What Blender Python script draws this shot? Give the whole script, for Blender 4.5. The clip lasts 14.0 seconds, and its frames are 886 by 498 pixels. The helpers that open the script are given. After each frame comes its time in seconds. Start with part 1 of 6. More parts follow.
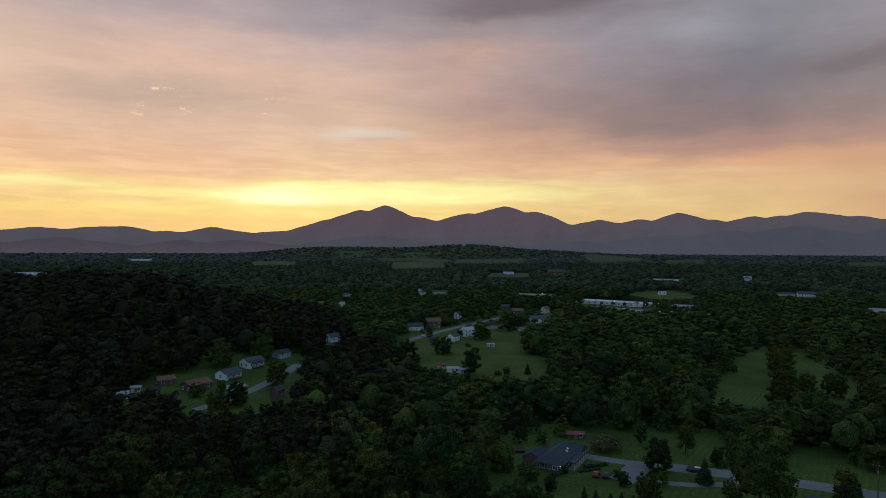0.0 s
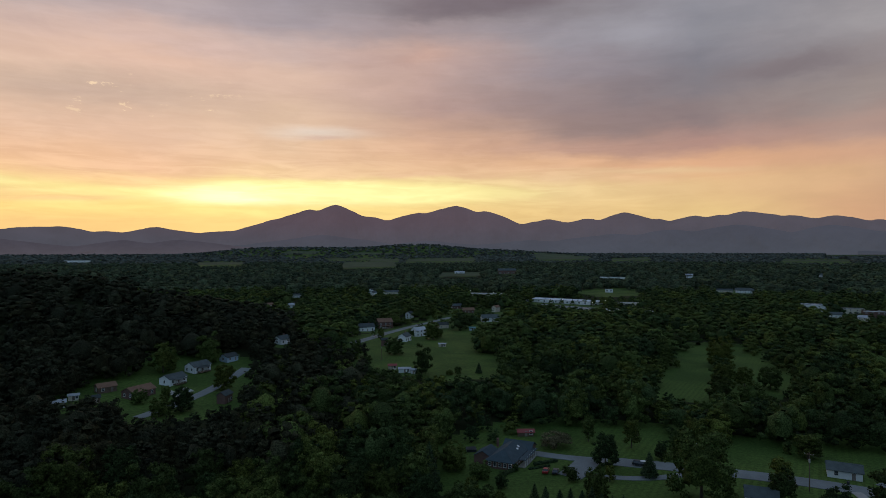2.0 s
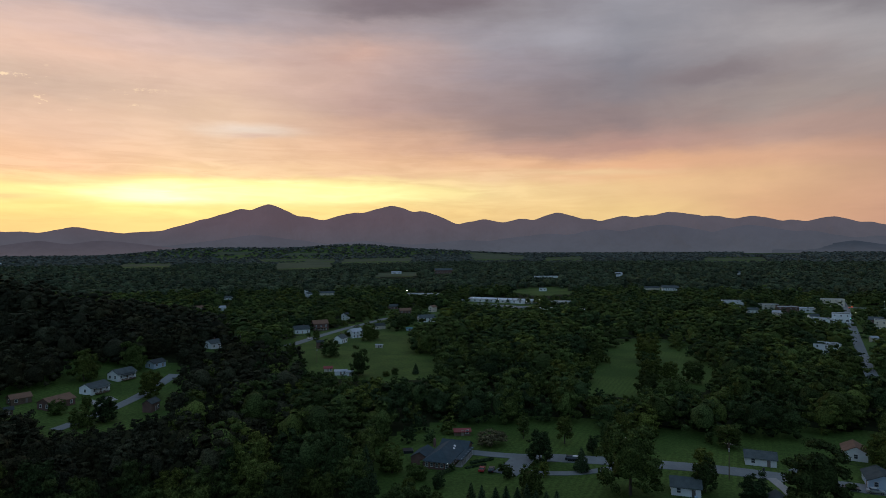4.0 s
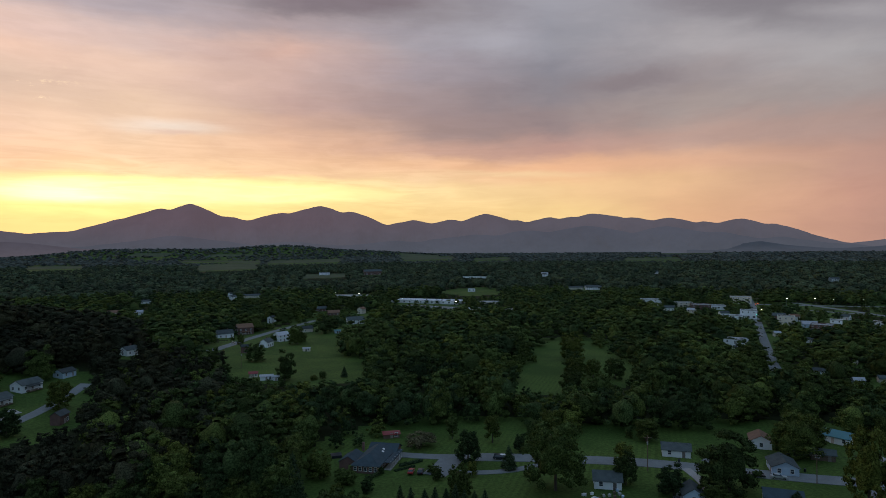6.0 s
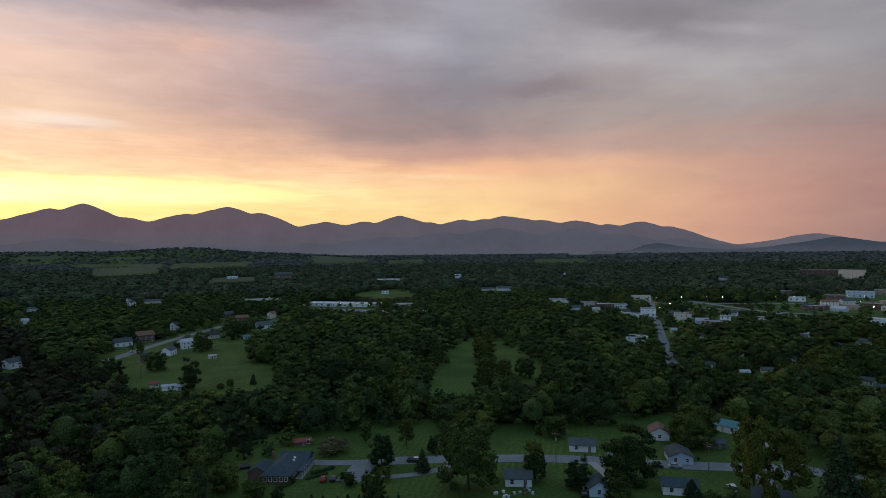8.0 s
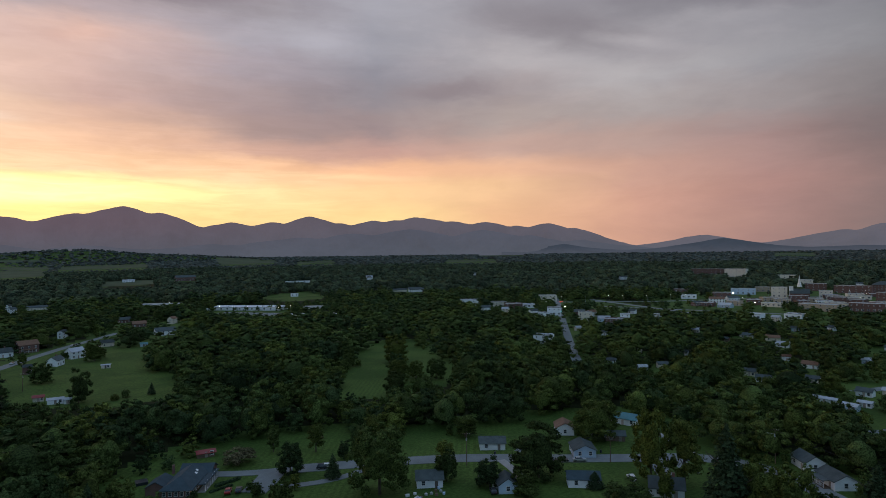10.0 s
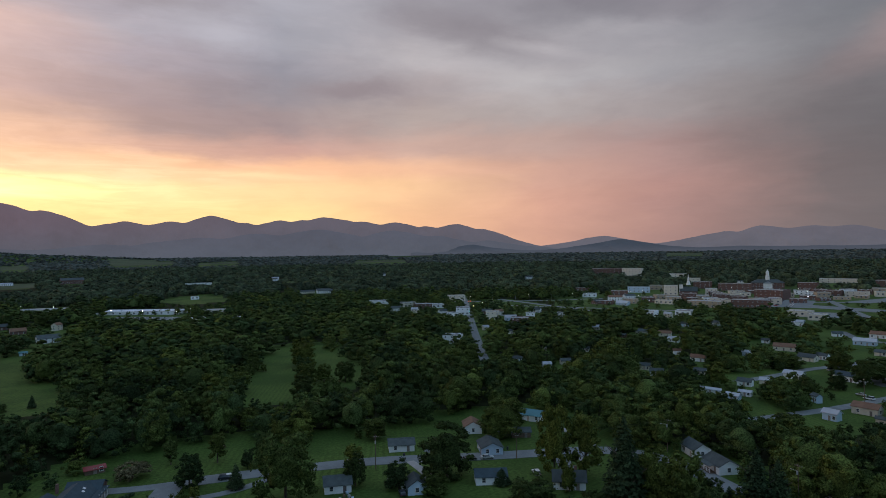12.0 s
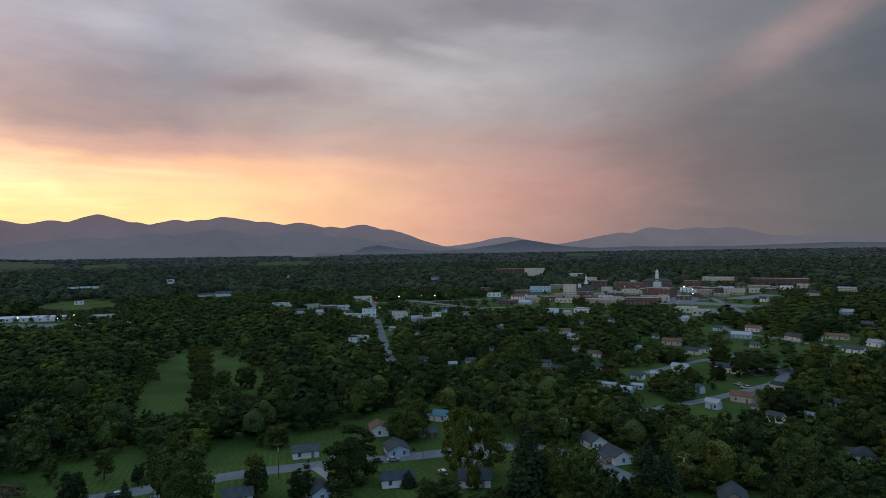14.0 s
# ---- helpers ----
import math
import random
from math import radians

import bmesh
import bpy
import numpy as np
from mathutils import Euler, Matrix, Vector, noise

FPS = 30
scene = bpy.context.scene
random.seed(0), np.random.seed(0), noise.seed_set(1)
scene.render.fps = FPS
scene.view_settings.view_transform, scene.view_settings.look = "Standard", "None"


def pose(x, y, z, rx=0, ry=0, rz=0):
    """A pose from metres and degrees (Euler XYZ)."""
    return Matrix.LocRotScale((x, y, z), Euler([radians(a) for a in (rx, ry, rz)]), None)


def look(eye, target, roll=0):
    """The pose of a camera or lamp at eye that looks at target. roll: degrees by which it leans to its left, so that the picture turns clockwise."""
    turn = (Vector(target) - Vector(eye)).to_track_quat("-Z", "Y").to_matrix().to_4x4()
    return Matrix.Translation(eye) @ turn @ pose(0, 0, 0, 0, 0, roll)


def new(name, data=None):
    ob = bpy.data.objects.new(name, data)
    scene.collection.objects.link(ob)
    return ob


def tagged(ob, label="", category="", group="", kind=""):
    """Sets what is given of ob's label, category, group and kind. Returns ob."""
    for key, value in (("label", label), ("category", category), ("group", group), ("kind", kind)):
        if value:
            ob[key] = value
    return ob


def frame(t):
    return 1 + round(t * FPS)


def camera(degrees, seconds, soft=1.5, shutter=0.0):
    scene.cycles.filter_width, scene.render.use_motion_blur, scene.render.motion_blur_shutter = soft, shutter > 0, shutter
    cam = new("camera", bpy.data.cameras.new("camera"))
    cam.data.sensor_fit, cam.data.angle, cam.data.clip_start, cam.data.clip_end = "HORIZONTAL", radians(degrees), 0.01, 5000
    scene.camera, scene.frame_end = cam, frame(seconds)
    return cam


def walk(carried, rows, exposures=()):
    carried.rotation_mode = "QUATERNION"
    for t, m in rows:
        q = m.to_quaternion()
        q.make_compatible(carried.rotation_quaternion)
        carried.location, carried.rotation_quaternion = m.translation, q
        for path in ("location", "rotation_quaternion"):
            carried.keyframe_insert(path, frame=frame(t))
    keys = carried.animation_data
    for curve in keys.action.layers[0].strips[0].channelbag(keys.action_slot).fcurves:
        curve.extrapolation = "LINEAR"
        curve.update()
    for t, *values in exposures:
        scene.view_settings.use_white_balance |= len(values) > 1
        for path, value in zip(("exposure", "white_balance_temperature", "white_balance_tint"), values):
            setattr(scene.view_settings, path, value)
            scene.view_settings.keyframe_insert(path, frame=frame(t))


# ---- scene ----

# ---------------------------------------------------------------- camera
cam = camera(70.58, 14.0, soft=0.6)
EYE = 70.0
ROWS = [
    (0.0, 0.00, 0.00, 70.00, -0.000, 0.207, -0.202),
    (0.5, 0.01, -0.07, 70.13, -1.100, 0.193, -0.095),
    (1.0, 0.03, -0.13, 70.26, -2.236, 0.188, 0.008),
    (1.5, 0.05, -0.18, 70.39, -3.328, 0.185, 0.026),
    (2.0, 0.07, -0.23, 70.51, -4.463, 0.162, 0.083),
    (2.5, 0.10, -0.27, 70.64, -5.690, 0.157, 0.160),
    (3.0, 0.14, -0.30, 70.76, -7.107, 0.139, 0.222),
    (5.5, 0.39, -0.36, 71.33, -15.114, 0.150, 0.413),
    (6.0, 0.46, -0.35, 71.43, -16.706, 0.159, 0.434),
    (6.5, 0.53, -0.34, 71.54, -18.562, 0.206, 0.460),
    (7.0, 0.60, -0.31, 71.64, -20.554, 0.232, 0.502),
    (7.5, 0.68, -0.28, 71.74, -22.567, 0.245, 0.562),
    (8.0, 0.77, -0.25, 71.84, -24.580, 0.263, 0.602),
    (10.5, 1.26, 0.03, 72.29, -34.710, 0.262, 0.786),
    (11.0, 1.38, 0.11, 72.38, -36.793, 0.249, 0.792),
    (11.5, 1.50, 0.19, 72.46, -38.846, 0.210, 0.795),
    (12.0, 1.62, 0.28, 72.54, -40.905, 0.195, 0.810),
    (12.5, 1.75, 0.38, 72.62, -42.971, 0.184, 0.827),
    (13.0, 1.89, 0.48, 72.69, -45.039, 0.175, 0.830),
    (13.5, 2.03, 0.59, 72.77, -47.206, 0.163, 0.871),
    (14.0, 2.17, 0.71, 72.84, -49.447, 0.129, 0.895),
]
EXPOSURES = [(0.0, -0.54), (3.0, -0.42), (7.0, -0.2), (11.0, -0.02), (14.0, 0.12)]
walk(cam, [(t, pose(x, y, z, 90 + pitch, roll, yaw)) for t, x, y, z, yaw, pitch, roll in ROWS], EXPOSURES)


# ---------------------------------------------------------------- sky and light
def rgb(r, g, b):
    """Linear colour from display values 0 to 255."""
    return tuple(((c / 255) / 12.92 if c < 10 else ((c / 255 + 0.055) / 1.055) ** 2.4) for c in (r, g, b)) + (1.0,)


class Nodes:
    """A short way to write node trees."""

    def __init__(self, tree):
        self.tree = tree
        tree.nodes.clear()

    def add(self, kind, **settings):
        node = self.tree.nodes.new(kind)
        for key, value in settings.items():
            setattr(node, key, value)
        return node

    def put(self, socket, value):
        if isinstance(value, bpy.types.NodeSocket):
            self.tree.links.new(value, socket)
        else:
            socket.default_value = value

    def math(self, op, a, b=0.0, c=0.0):
        node = self.add("ShaderNodeMath", operation=op)
        for socket, value in zip(node.inputs, (a, b, c)):
            self.put(socket, value)
        return node.outputs[0]

    def vec(self, op, a, b=(0, 0, 0)):
        node = self.add("ShaderNodeVectorMath", operation=op)
        self.put(node.inputs[0], a)
        self.put(node.inputs[1], b)
        return node.outputs["Value"] if op == "LENGTH" else node.outputs[0]

    def mapped(self, v, scale=(1, 1, 1), loc=(0, 0, 0), rot=0.0, kind="POINT"):
        node = self.add("ShaderNodeMapping", vector_type=kind)
        self.put(node.inputs["Vector"], v)
        node.inputs["Scale"].default_value = scale
        node.inputs["Location"].default_value = loc
        node.inputs["Rotation"].default_value = (0, 0, rot)
        return node.outputs[0]

    def noise(self, v, scale, detail=4.0, rough=0.55, out="Fac", distortion=0.0):
        node = self.add("ShaderNodeTexNoise")
        self.put(node.inputs["Vector"], v)
        node.inputs["Scale"].default_value = scale
        node.inputs["Detail"].default_value = detail
        node.inputs["Roughness"].default_value = rough
        node.inputs["Distortion"].default_value = distortion
        return node.outputs[out]

    def span(self, value, a, b, lo=0.0, hi=1.0, smooth=True):
        node = self.add("ShaderNodeMapRange", interpolation_type="SMOOTHSTEP" if smooth else "LINEAR")
        for socket, v in zip(node.inputs, (value, a, b, lo, hi)):
            self.put(socket, v)
        return node.outputs[0]

    def ramp(self, value, stops):
        node = self.add("ShaderNodeValToRGB")
        self.put(node.inputs[0], value)
        band = node.color_ramp
        band.interpolation = "EASE"
        while len(band.elements) < len(stops):
            band.elements.new(0.5)
        for el, (at, color) in zip(band.elements, stops):
            el.position, el.color = at, color
        return node.outputs[0]

    def mix(self, factor, a, b, blend="MIX"):
        node = self.add("ShaderNodeMix", data_type="RGBA", blend_type=blend)
        self.put(node.inputs[0], factor)
        self.put(node.inputs[6], a)
        self.put(node.inputs[7], b)
        return node.outputs[2]


def build_sky():
    """Dusk sky: a yellow band over the ridge, peach cloud, a rain curtain to the north, lilac grey beyond."""
    world = bpy.data.worlds.new("dusk_sky")
    world.use_nodes = True
    scene.world = world
    n = Nodes(world.node_tree)
    xyz = n.add("ShaderNodeSeparateXYZ")
    n.put(xyz.inputs[0], n.add("ShaderNodeTexCoord").outputs["Generated"])
    az = n.math("MULTIPLY", n.math("ARCTAN2", xyz.outputs[0], xyz.outputs[1]), 57.2958)
    el = n.math("MULTIPLY", n.math("ARCSINE", xyz.outputs[2]), 57.2958)
    flat = n.add("ShaderNodeCombineXYZ")
    n.put(flat.inputs[0], az)
    n.put(flat.inputs[1], el)
    flat = flat.outputs[0]
    # the cloud edges wander, less so near the horizon
    calm = n.span(el, 2.0, 12.0, 0.16, 1.0)
    wander = n.noise(n.mapped(flat, (0.06, 0.17, 1), (3.1, 0.7, 0)), 1.0, 5.0, 0.58, "Color")
    wander = n.vec("MULTIPLY", n.vec("SUBTRACT", wander, (0.5, 0.5, 0.5)), (7.0, 2.6, 0))
    fine = n.noise(n.mapped(flat, (0.22, 0.60, 1), (1.3, 5.2, 0)), 1.0, 8.0, 0.6, "Color")
    fine = n.vec("MULTIPLY", n.vec("SUBTRACT", fine, (0.5, 0.5, 0.5)), (3.6, 1.5, 0))
    shift = n.add("ShaderNodeSeparateXYZ")
    n.put(shift.inputs[0], n.vec("ADD", wander, fine))
    waz = n.math("ADD", az, shift.outputs[0])
    wel = n.math("ADD", el, n.math("MULTIPLY", shift.outputs[1], calm))
    warp = n.add("ShaderNodeCombineXYZ")
    n.put(warp.inputs[0], waz)
    n.put(warp.inputs[1], wel)
    warped = warp.outputs[0]
    up = n.span(wel, 0.0, 30.0, smooth=False)

    def strip(*steps):
        """The sky's colour from the horizon up at one bearing, as (degrees, r, g, b)."""
        return n.ramp(up, [(e / 30, rgb(*c)) for e, *c in steps])

    # bearings from the south-west, over the sunset, to the rain in the north
    bands = [
        (-38, strip((2, 244, 186, 92), (3.4, 252, 206, 96), (4.4, 248, 192, 112), (5.4, 255, 226, 128), (6.3, 246, 190, 125), (8, 238, 180, 132), (11, 226, 180, 150), (14, 228, 188, 160), (16.5, 218, 180, 162), (19, 188, 165, 166), (24, 160, 150, 162))),
        (-21, strip((2.3, 250, 196, 90), (3.6, 255, 218, 104), (5.0, 255, 232, 130), (5.7, 251, 200, 124), (7, 240, 182, 136), (10, 228, 180, 150), (13, 206, 170, 150), (15.5, 224, 178, 157), (17.5, 212, 173, 162), (20, 184, 162, 166), (24, 165, 152, 163))),
        (-10, strip((2.5, 253, 205, 92), (3.6, 255, 226, 112), (4.6, 255, 242, 158), (6.0, 255, 230, 138), (6.6, 246, 200, 142), (8, 235, 187, 144), (11, 228, 187, 156), (15, 222, 180, 160), (17.5, 205, 172, 166), (20, 170, 155, 165), (24, 150, 140, 152))),
        (3, strip((3.5, 255, 212, 108), (5.4, 255, 230, 134), (6.3, 252, 216, 138), (6.8, 240, 186, 136), (9, 230, 174, 136), (11, 208, 160, 138), (13, 190, 150, 142), (15, 200, 160, 152), (17.6, 206, 163, 152), (19.5, 168, 145, 150), (21, 142, 127, 135), (26, 146, 136, 147))),
        (15, strip((3, 248, 200, 116), (5.4, 251, 213, 138), (6.6, 245, 196, 140), (7.8, 238, 178, 130), (9.2, 200, 150, 130), (11, 168, 136, 132), (13.5, 160, 136, 140), (16, 166, 150, 160), (18.5, 165, 156, 169), (21, 146, 135, 145), (26, 150, 142, 154))),
        (27, strip((3, 250, 203, 120), (5.6, 247, 194, 126), (7.6, 241, 172, 120), (9.0, 194, 143, 131), (11.3, 152, 130, 134), (14, 138, 129, 140), (16, 140, 135, 149), (18.5, 150, 147, 161), (21, 158, 154, 168), (26, 150, 148, 162))),
        (38, strip((2, 236, 170, 116), (6, 241, 182, 126), (7.8, 236, 172, 130), (9.6, 196, 154, 142), (12, 172, 152, 150), (14.5, 162, 147, 152), (17, 174, 165, 172), (19, 164, 156, 165), (22, 152, 146, 157))),
        (50, strip((1, 206, 144, 122), (4, 213, 149, 127), (7, 203, 148, 131), (10, 186, 150, 143), (12.5, 174, 160, 162), (15, 180, 172, 178), (17.5, 170, 163, 172), (20, 142, 136, 147), (24, 150, 145, 156))),
        (60, strip((1, 174, 127, 121), (5, 184, 132, 126), (9, 175, 135, 133), (12, 165, 151, 155), (15, 164, 159, 168), (18, 156, 151, 162), (20.5, 140, 136, 149), (24, 145, 141, 154))),
        (72, strip((2, 125, 110, 114), (6, 123, 108, 112), (10, 119, 110, 116), (13, 130, 122, 128), (16, 134, 132, 141), (19, 130, 129, 140), (24, 127, 127, 139))),
        (84, strip((1, 101, 101, 107), (8, 99, 99, 107), (16, 103, 106, 117), (24, 112, 116, 128))),
    ]
    color = bands[0][1]
    for (a, _), (b, tone) in zip(bands, bands[1:]):
        color = n.mix(n.span(waz, a, b, smooth=False), color, tone)

    def patch(below, tint, a, e, wide, tall, turn=0.0, most=1.0, v=warped, soft=0.0, gain=1.0):
        reach = n.vec("LENGTH", n.mapped(v, (wide, tall, 1), (a, e, 0), radians(turn), "TEXTURE"))
        return n.mix(n.span(reach, soft, 1.0, most, 0.0), below, tuple(c * gain for c in rgb(*tint)))

    semi = n.vec("ADD", flat, n.vec("MULTIPLY", n.vec("SUBTRACT", warped, flat), (0.5, 0.5, 0)))
    # the brightest part of the slot over the ridge, and the streak above it
    color = patch(color, (255, 250, 190), -13.2, 4.9, 8.0, 1.2, 1.0, 0.95, semi, 0.0, 1.5)
    color = patch(color, (255, 238, 146), -3, 5.2, 18, 1.3, -0.5, 0.8, semi, 0.45, 1.2)
    color = patch(color, (255, 238, 150), -34, 5.4, 4.5, 0.6, 0, 0.8, semi, 0.1)
    color = patch(color, (240, 172, 104), -27, 4.2, 8, 0.35, 3, 0.5, semi, 0.0)
    color = patch(color, (236, 214, 200), -7.0, 10.4, 7, 1.0, 0, 0.8, semi)
    color = patch(color, (214, 172, 156), -6.5, 9.9, 3.2, 0.35, 1, 0.6, semi)
    color = patch(color, (196, 162, 146), -27, 13.0, 7, 2.2, 4, 0.6)
    # ragged dark cloud overhead with a pink fringe, and the long mauve bank below it
    color = patch(color, (126, 110, 121), 8, 21.6, 11, 1.7, 2, 0.85, warped, 0.3)
    color = patch(color, (212, 164, 150), 2.5, 17.0, 4.5, 1.0, 10, 0.6)
    color = patch(color, (158, 130, 132), 19, 11.8, 13, 1.7, -3, 0.4, warped, 0.2)
    color = patch(color, (172, 166, 180), 22, 18.6, 7, 2.2, -8, 0.6)
    color = patch(color, (140, 124, 132), 32.5, 14.2, 6, 1.3, 4, 0.8, warped, 0.2)
    color = patch(color, (134, 125, 135), 43.5, 19.2, 11, 2.6, -14, 0.6, warped, 0.2)
    color = patch(color, (130, 124, 136), 58, 20.4, 12, 2.2, -8, 0.7, warped, 0.35)
    color = patch(color, (182, 174, 182), 50.5, 17.4, 7, 0.8, -12, 0.6, semi)
    color = patch(color, (246, 204, 146), 24, 7.0, 11, 0.5, -2, 0.6, semi)
    # a shaft of pink cloud high over the rain
    color = patch(color, (176, 142, 143), 79.5, 16.6, 11, 2.8, 24, 0.6, semi)
    color = patch(color, (92, 96, 109), 86, 14.2, 9, 2.6, 22, 0.6, semi)
    # cloud banks with ragged edges, and small lit puffs
    aloft = n.span(el, 7.5, 12.0)
    bank = n.noise(n.mapped(flat, (0.07, 0.22, 1), (4.4, 1.9, 0), 0.05), 1.0, 8.0, 0.6, distortion=0.4)
    color = n.mix(n.math("MULTIPLY", aloft, n.span(bank, 0.50, 0.64, 0.0, 0.7)), color, n.mix(1.0, color, (0.93, 0.915, 0.93, 1), "MULTIPLY"))
    color = n.mix(n.math("MULTIPLY", aloft, n.span(bank, 0.46, 0.32, 0.0, 0.7)), color, n.mix(1.0, color, (1.09, 1.075, 1.065, 1), "MULTIPLY"))
    puff = n.noise(n.mapped(flat, (0.5, 1.1, 1), (2.6, 8.1, 0)), 1.0, 6.0, 0.62)
    lit = n.math("MULTIPLY", n.span(puff, 0.60, 0.68), n.math("MULTIPLY", n.span(el, 10.0, 11.5), n.span(el, 15.0, 13.0)))
    lit = n.math("MULTIPLY", lit, n.math("MULTIPLY", n.math("MULTIPLY", n.span(az, -12.0, -17.0), n.span(az, -30.0, -24.0)), 0.8))
    color = n.mix(lit, color, rgb(253, 212, 166))
    # mottling at two scales
    grain = n.noise(n.mapped(flat, (0.12, 0.34, 1)), 1.0, 8.0, 0.6, distortion=0.5)
    color = n.mix(1.0, color, n.ramp(grain, [(0.28, (0.95, 0.945, 0.95, 1)), (0.72, (1.045, 1.045, 1.04, 1))]), "MULTIPLY")
    wisp = n.noise(n.mapped(flat, (0.16, 1.5, 1), (7.7, 2.2, 0), 0.04), 1.0, 7.0, 0.62, distortion=0.8)
    rift = n.math("MULTIPLY", n.span(el, 1.5, 3.5), n.span(el, 12.0, 6.5, 0.3, 1.0))
    rift = n.math("MULTIPLY", rift, n.span(az, 36.0, 8.0, 0.15, 1.0))
    color = n.mix(rift, color, n.mix(1.0, color, n.ramp(wisp, [(0.36, (0.95, 0.92, 0.88, 1)), (0.66, (1.06, 1.06, 1.07, 1))]), "MULTIPLY"))
    # clear sky behind the cloud
    clear = n.add("ShaderNodeTexSky", sky_type="NISHITA", sun_disc=False, sun_elevation=radians(1.5), sun_rotation=radians(-14), altitude=300)
    color = n.mix(0.03, color, n.mix(1.0, clear.outputs[0], (0.1, 0.1, 0.1, 1), "MULTIPLY"))
    calmer = n.add("ShaderNodeHueSaturation")
    calmer.inputs["Saturation"].default_value = 0.845
    calmer.inputs["Value"].default_value = 1.07
    n.put(calmer.inputs["Color"], color)
    color = n.mix(1.0, calmer.outputs[0], (0.985, 1.015, 0.985, 1), "MULTIPLY")
    # brighter towards the sunset
    color = n.mix(1.0, color, n.span(az, -20.0, 70.0, 1.38, 0.90, False), "MULTIPLY")
    # overhead the cloud thins to pale blue dusk
    overhead = n.mix(n.span(el, 28.0, 70.0), rgb(160, 173, 194), rgb(146, 172, 214))
    color = n.mix(n.span(el, 24.0, 40.0), color, overhead)
    # the east, away from the sunset, is clear and blue
    east = n.math("MAXIMUM", n.span(az, 92.0, 122.0), n.span(az, -62.0, -100.0))
    color = n.mix(n.math("MULTIPLY", east, n.span(el, -2.0, 6.0)), color, rgb(146, 176, 206))
    glow = n.add("ShaderNodeBackground")
    n.put(glow.inputs[0], color)
    n.put(n.add("ShaderNodeOutputWorld").inputs[0], glow.outputs[0])


build_sky()
sun = new("sun", bpy.data.lights.new("sun", "SUN"))
sun.data.energy, sun.data.angle, sun.data.color = 0.12, radians(14), (1.0, 0.72, 0.45)
sun.matrix_world = look((-24, 97, 9), (0, 0, 0))


# ---------------------------------------------------------------- materials
def matter(name, color, rough=0.8, dark=None, scale=1.0, fine=12.0, bump=0.0, metal=0.0, vary=0.0, glow=None, power=0.0, spec=0.3, island=0.0):
    """A surface with variation at two scales; vary: by object; island: by loose piece."""
    m = bpy.data.materials.new(name)
    m.use_nodes = True
    n = Nodes(m.node_tree)
    out = n.add("ShaderNodeOutputMaterial")
    face = n.add("ShaderNodeBsdfPrincipled")
    geo = n.add("ShaderNodeNewGeometry")
    where = geo.outputs["Position"]
    dark = dark or tuple(c * 0.7 for c in color)
    big = n.noise(where, scale, 3.0, 0.55)
    small = n.noise(where, scale * fine, 4.0, 0.6)
    f = n.span(n.math("ADD", n.math("MULTIPLY", big, 0.6), n.math("MULTIPLY", small, 0.4)), 0.32, 0.68)
    tint = n.mix(f, (*dark, 1), (*color, 1))
    if vary:
        info = n.add("ShaderNodeObjectInfo")
        k = n.span(info.outputs["Random"], 0, 1, 1 - vary, 1 + vary, False)
        tint = n.mix(1.0, tint, k, "MULTIPLY")
    if island:
        k = n.span(geo.outputs["Random Per Island"], 0, 1, 1 - island, 1 + island, False)
        tint = n.mix(1.0, tint, k, "MULTIPLY")
    n.put(face.inputs["Base Color"], tint)
    face.inputs["Roughness"].default_value = rough
    face.inputs["Metallic"].default_value = metal
    face.inputs["Specular IOR Level"].default_value = spec
    if bump:
        b = n.add("ShaderNodeBump")
        b.inputs["Strength"].default_value = bump
        b.inputs["Distance"].default_value = 0.05
        n.put(b.inputs["Height"], small)
        n.put(face.inputs["Normal"], b.outputs[0])
    if glow:
        n.put(face.inputs["Emission Color"], (*glow, 1))
        face.inputs["Emission Strength"].default_value = power
    n.put(out.inputs[0], face.outputs[0])
    return m


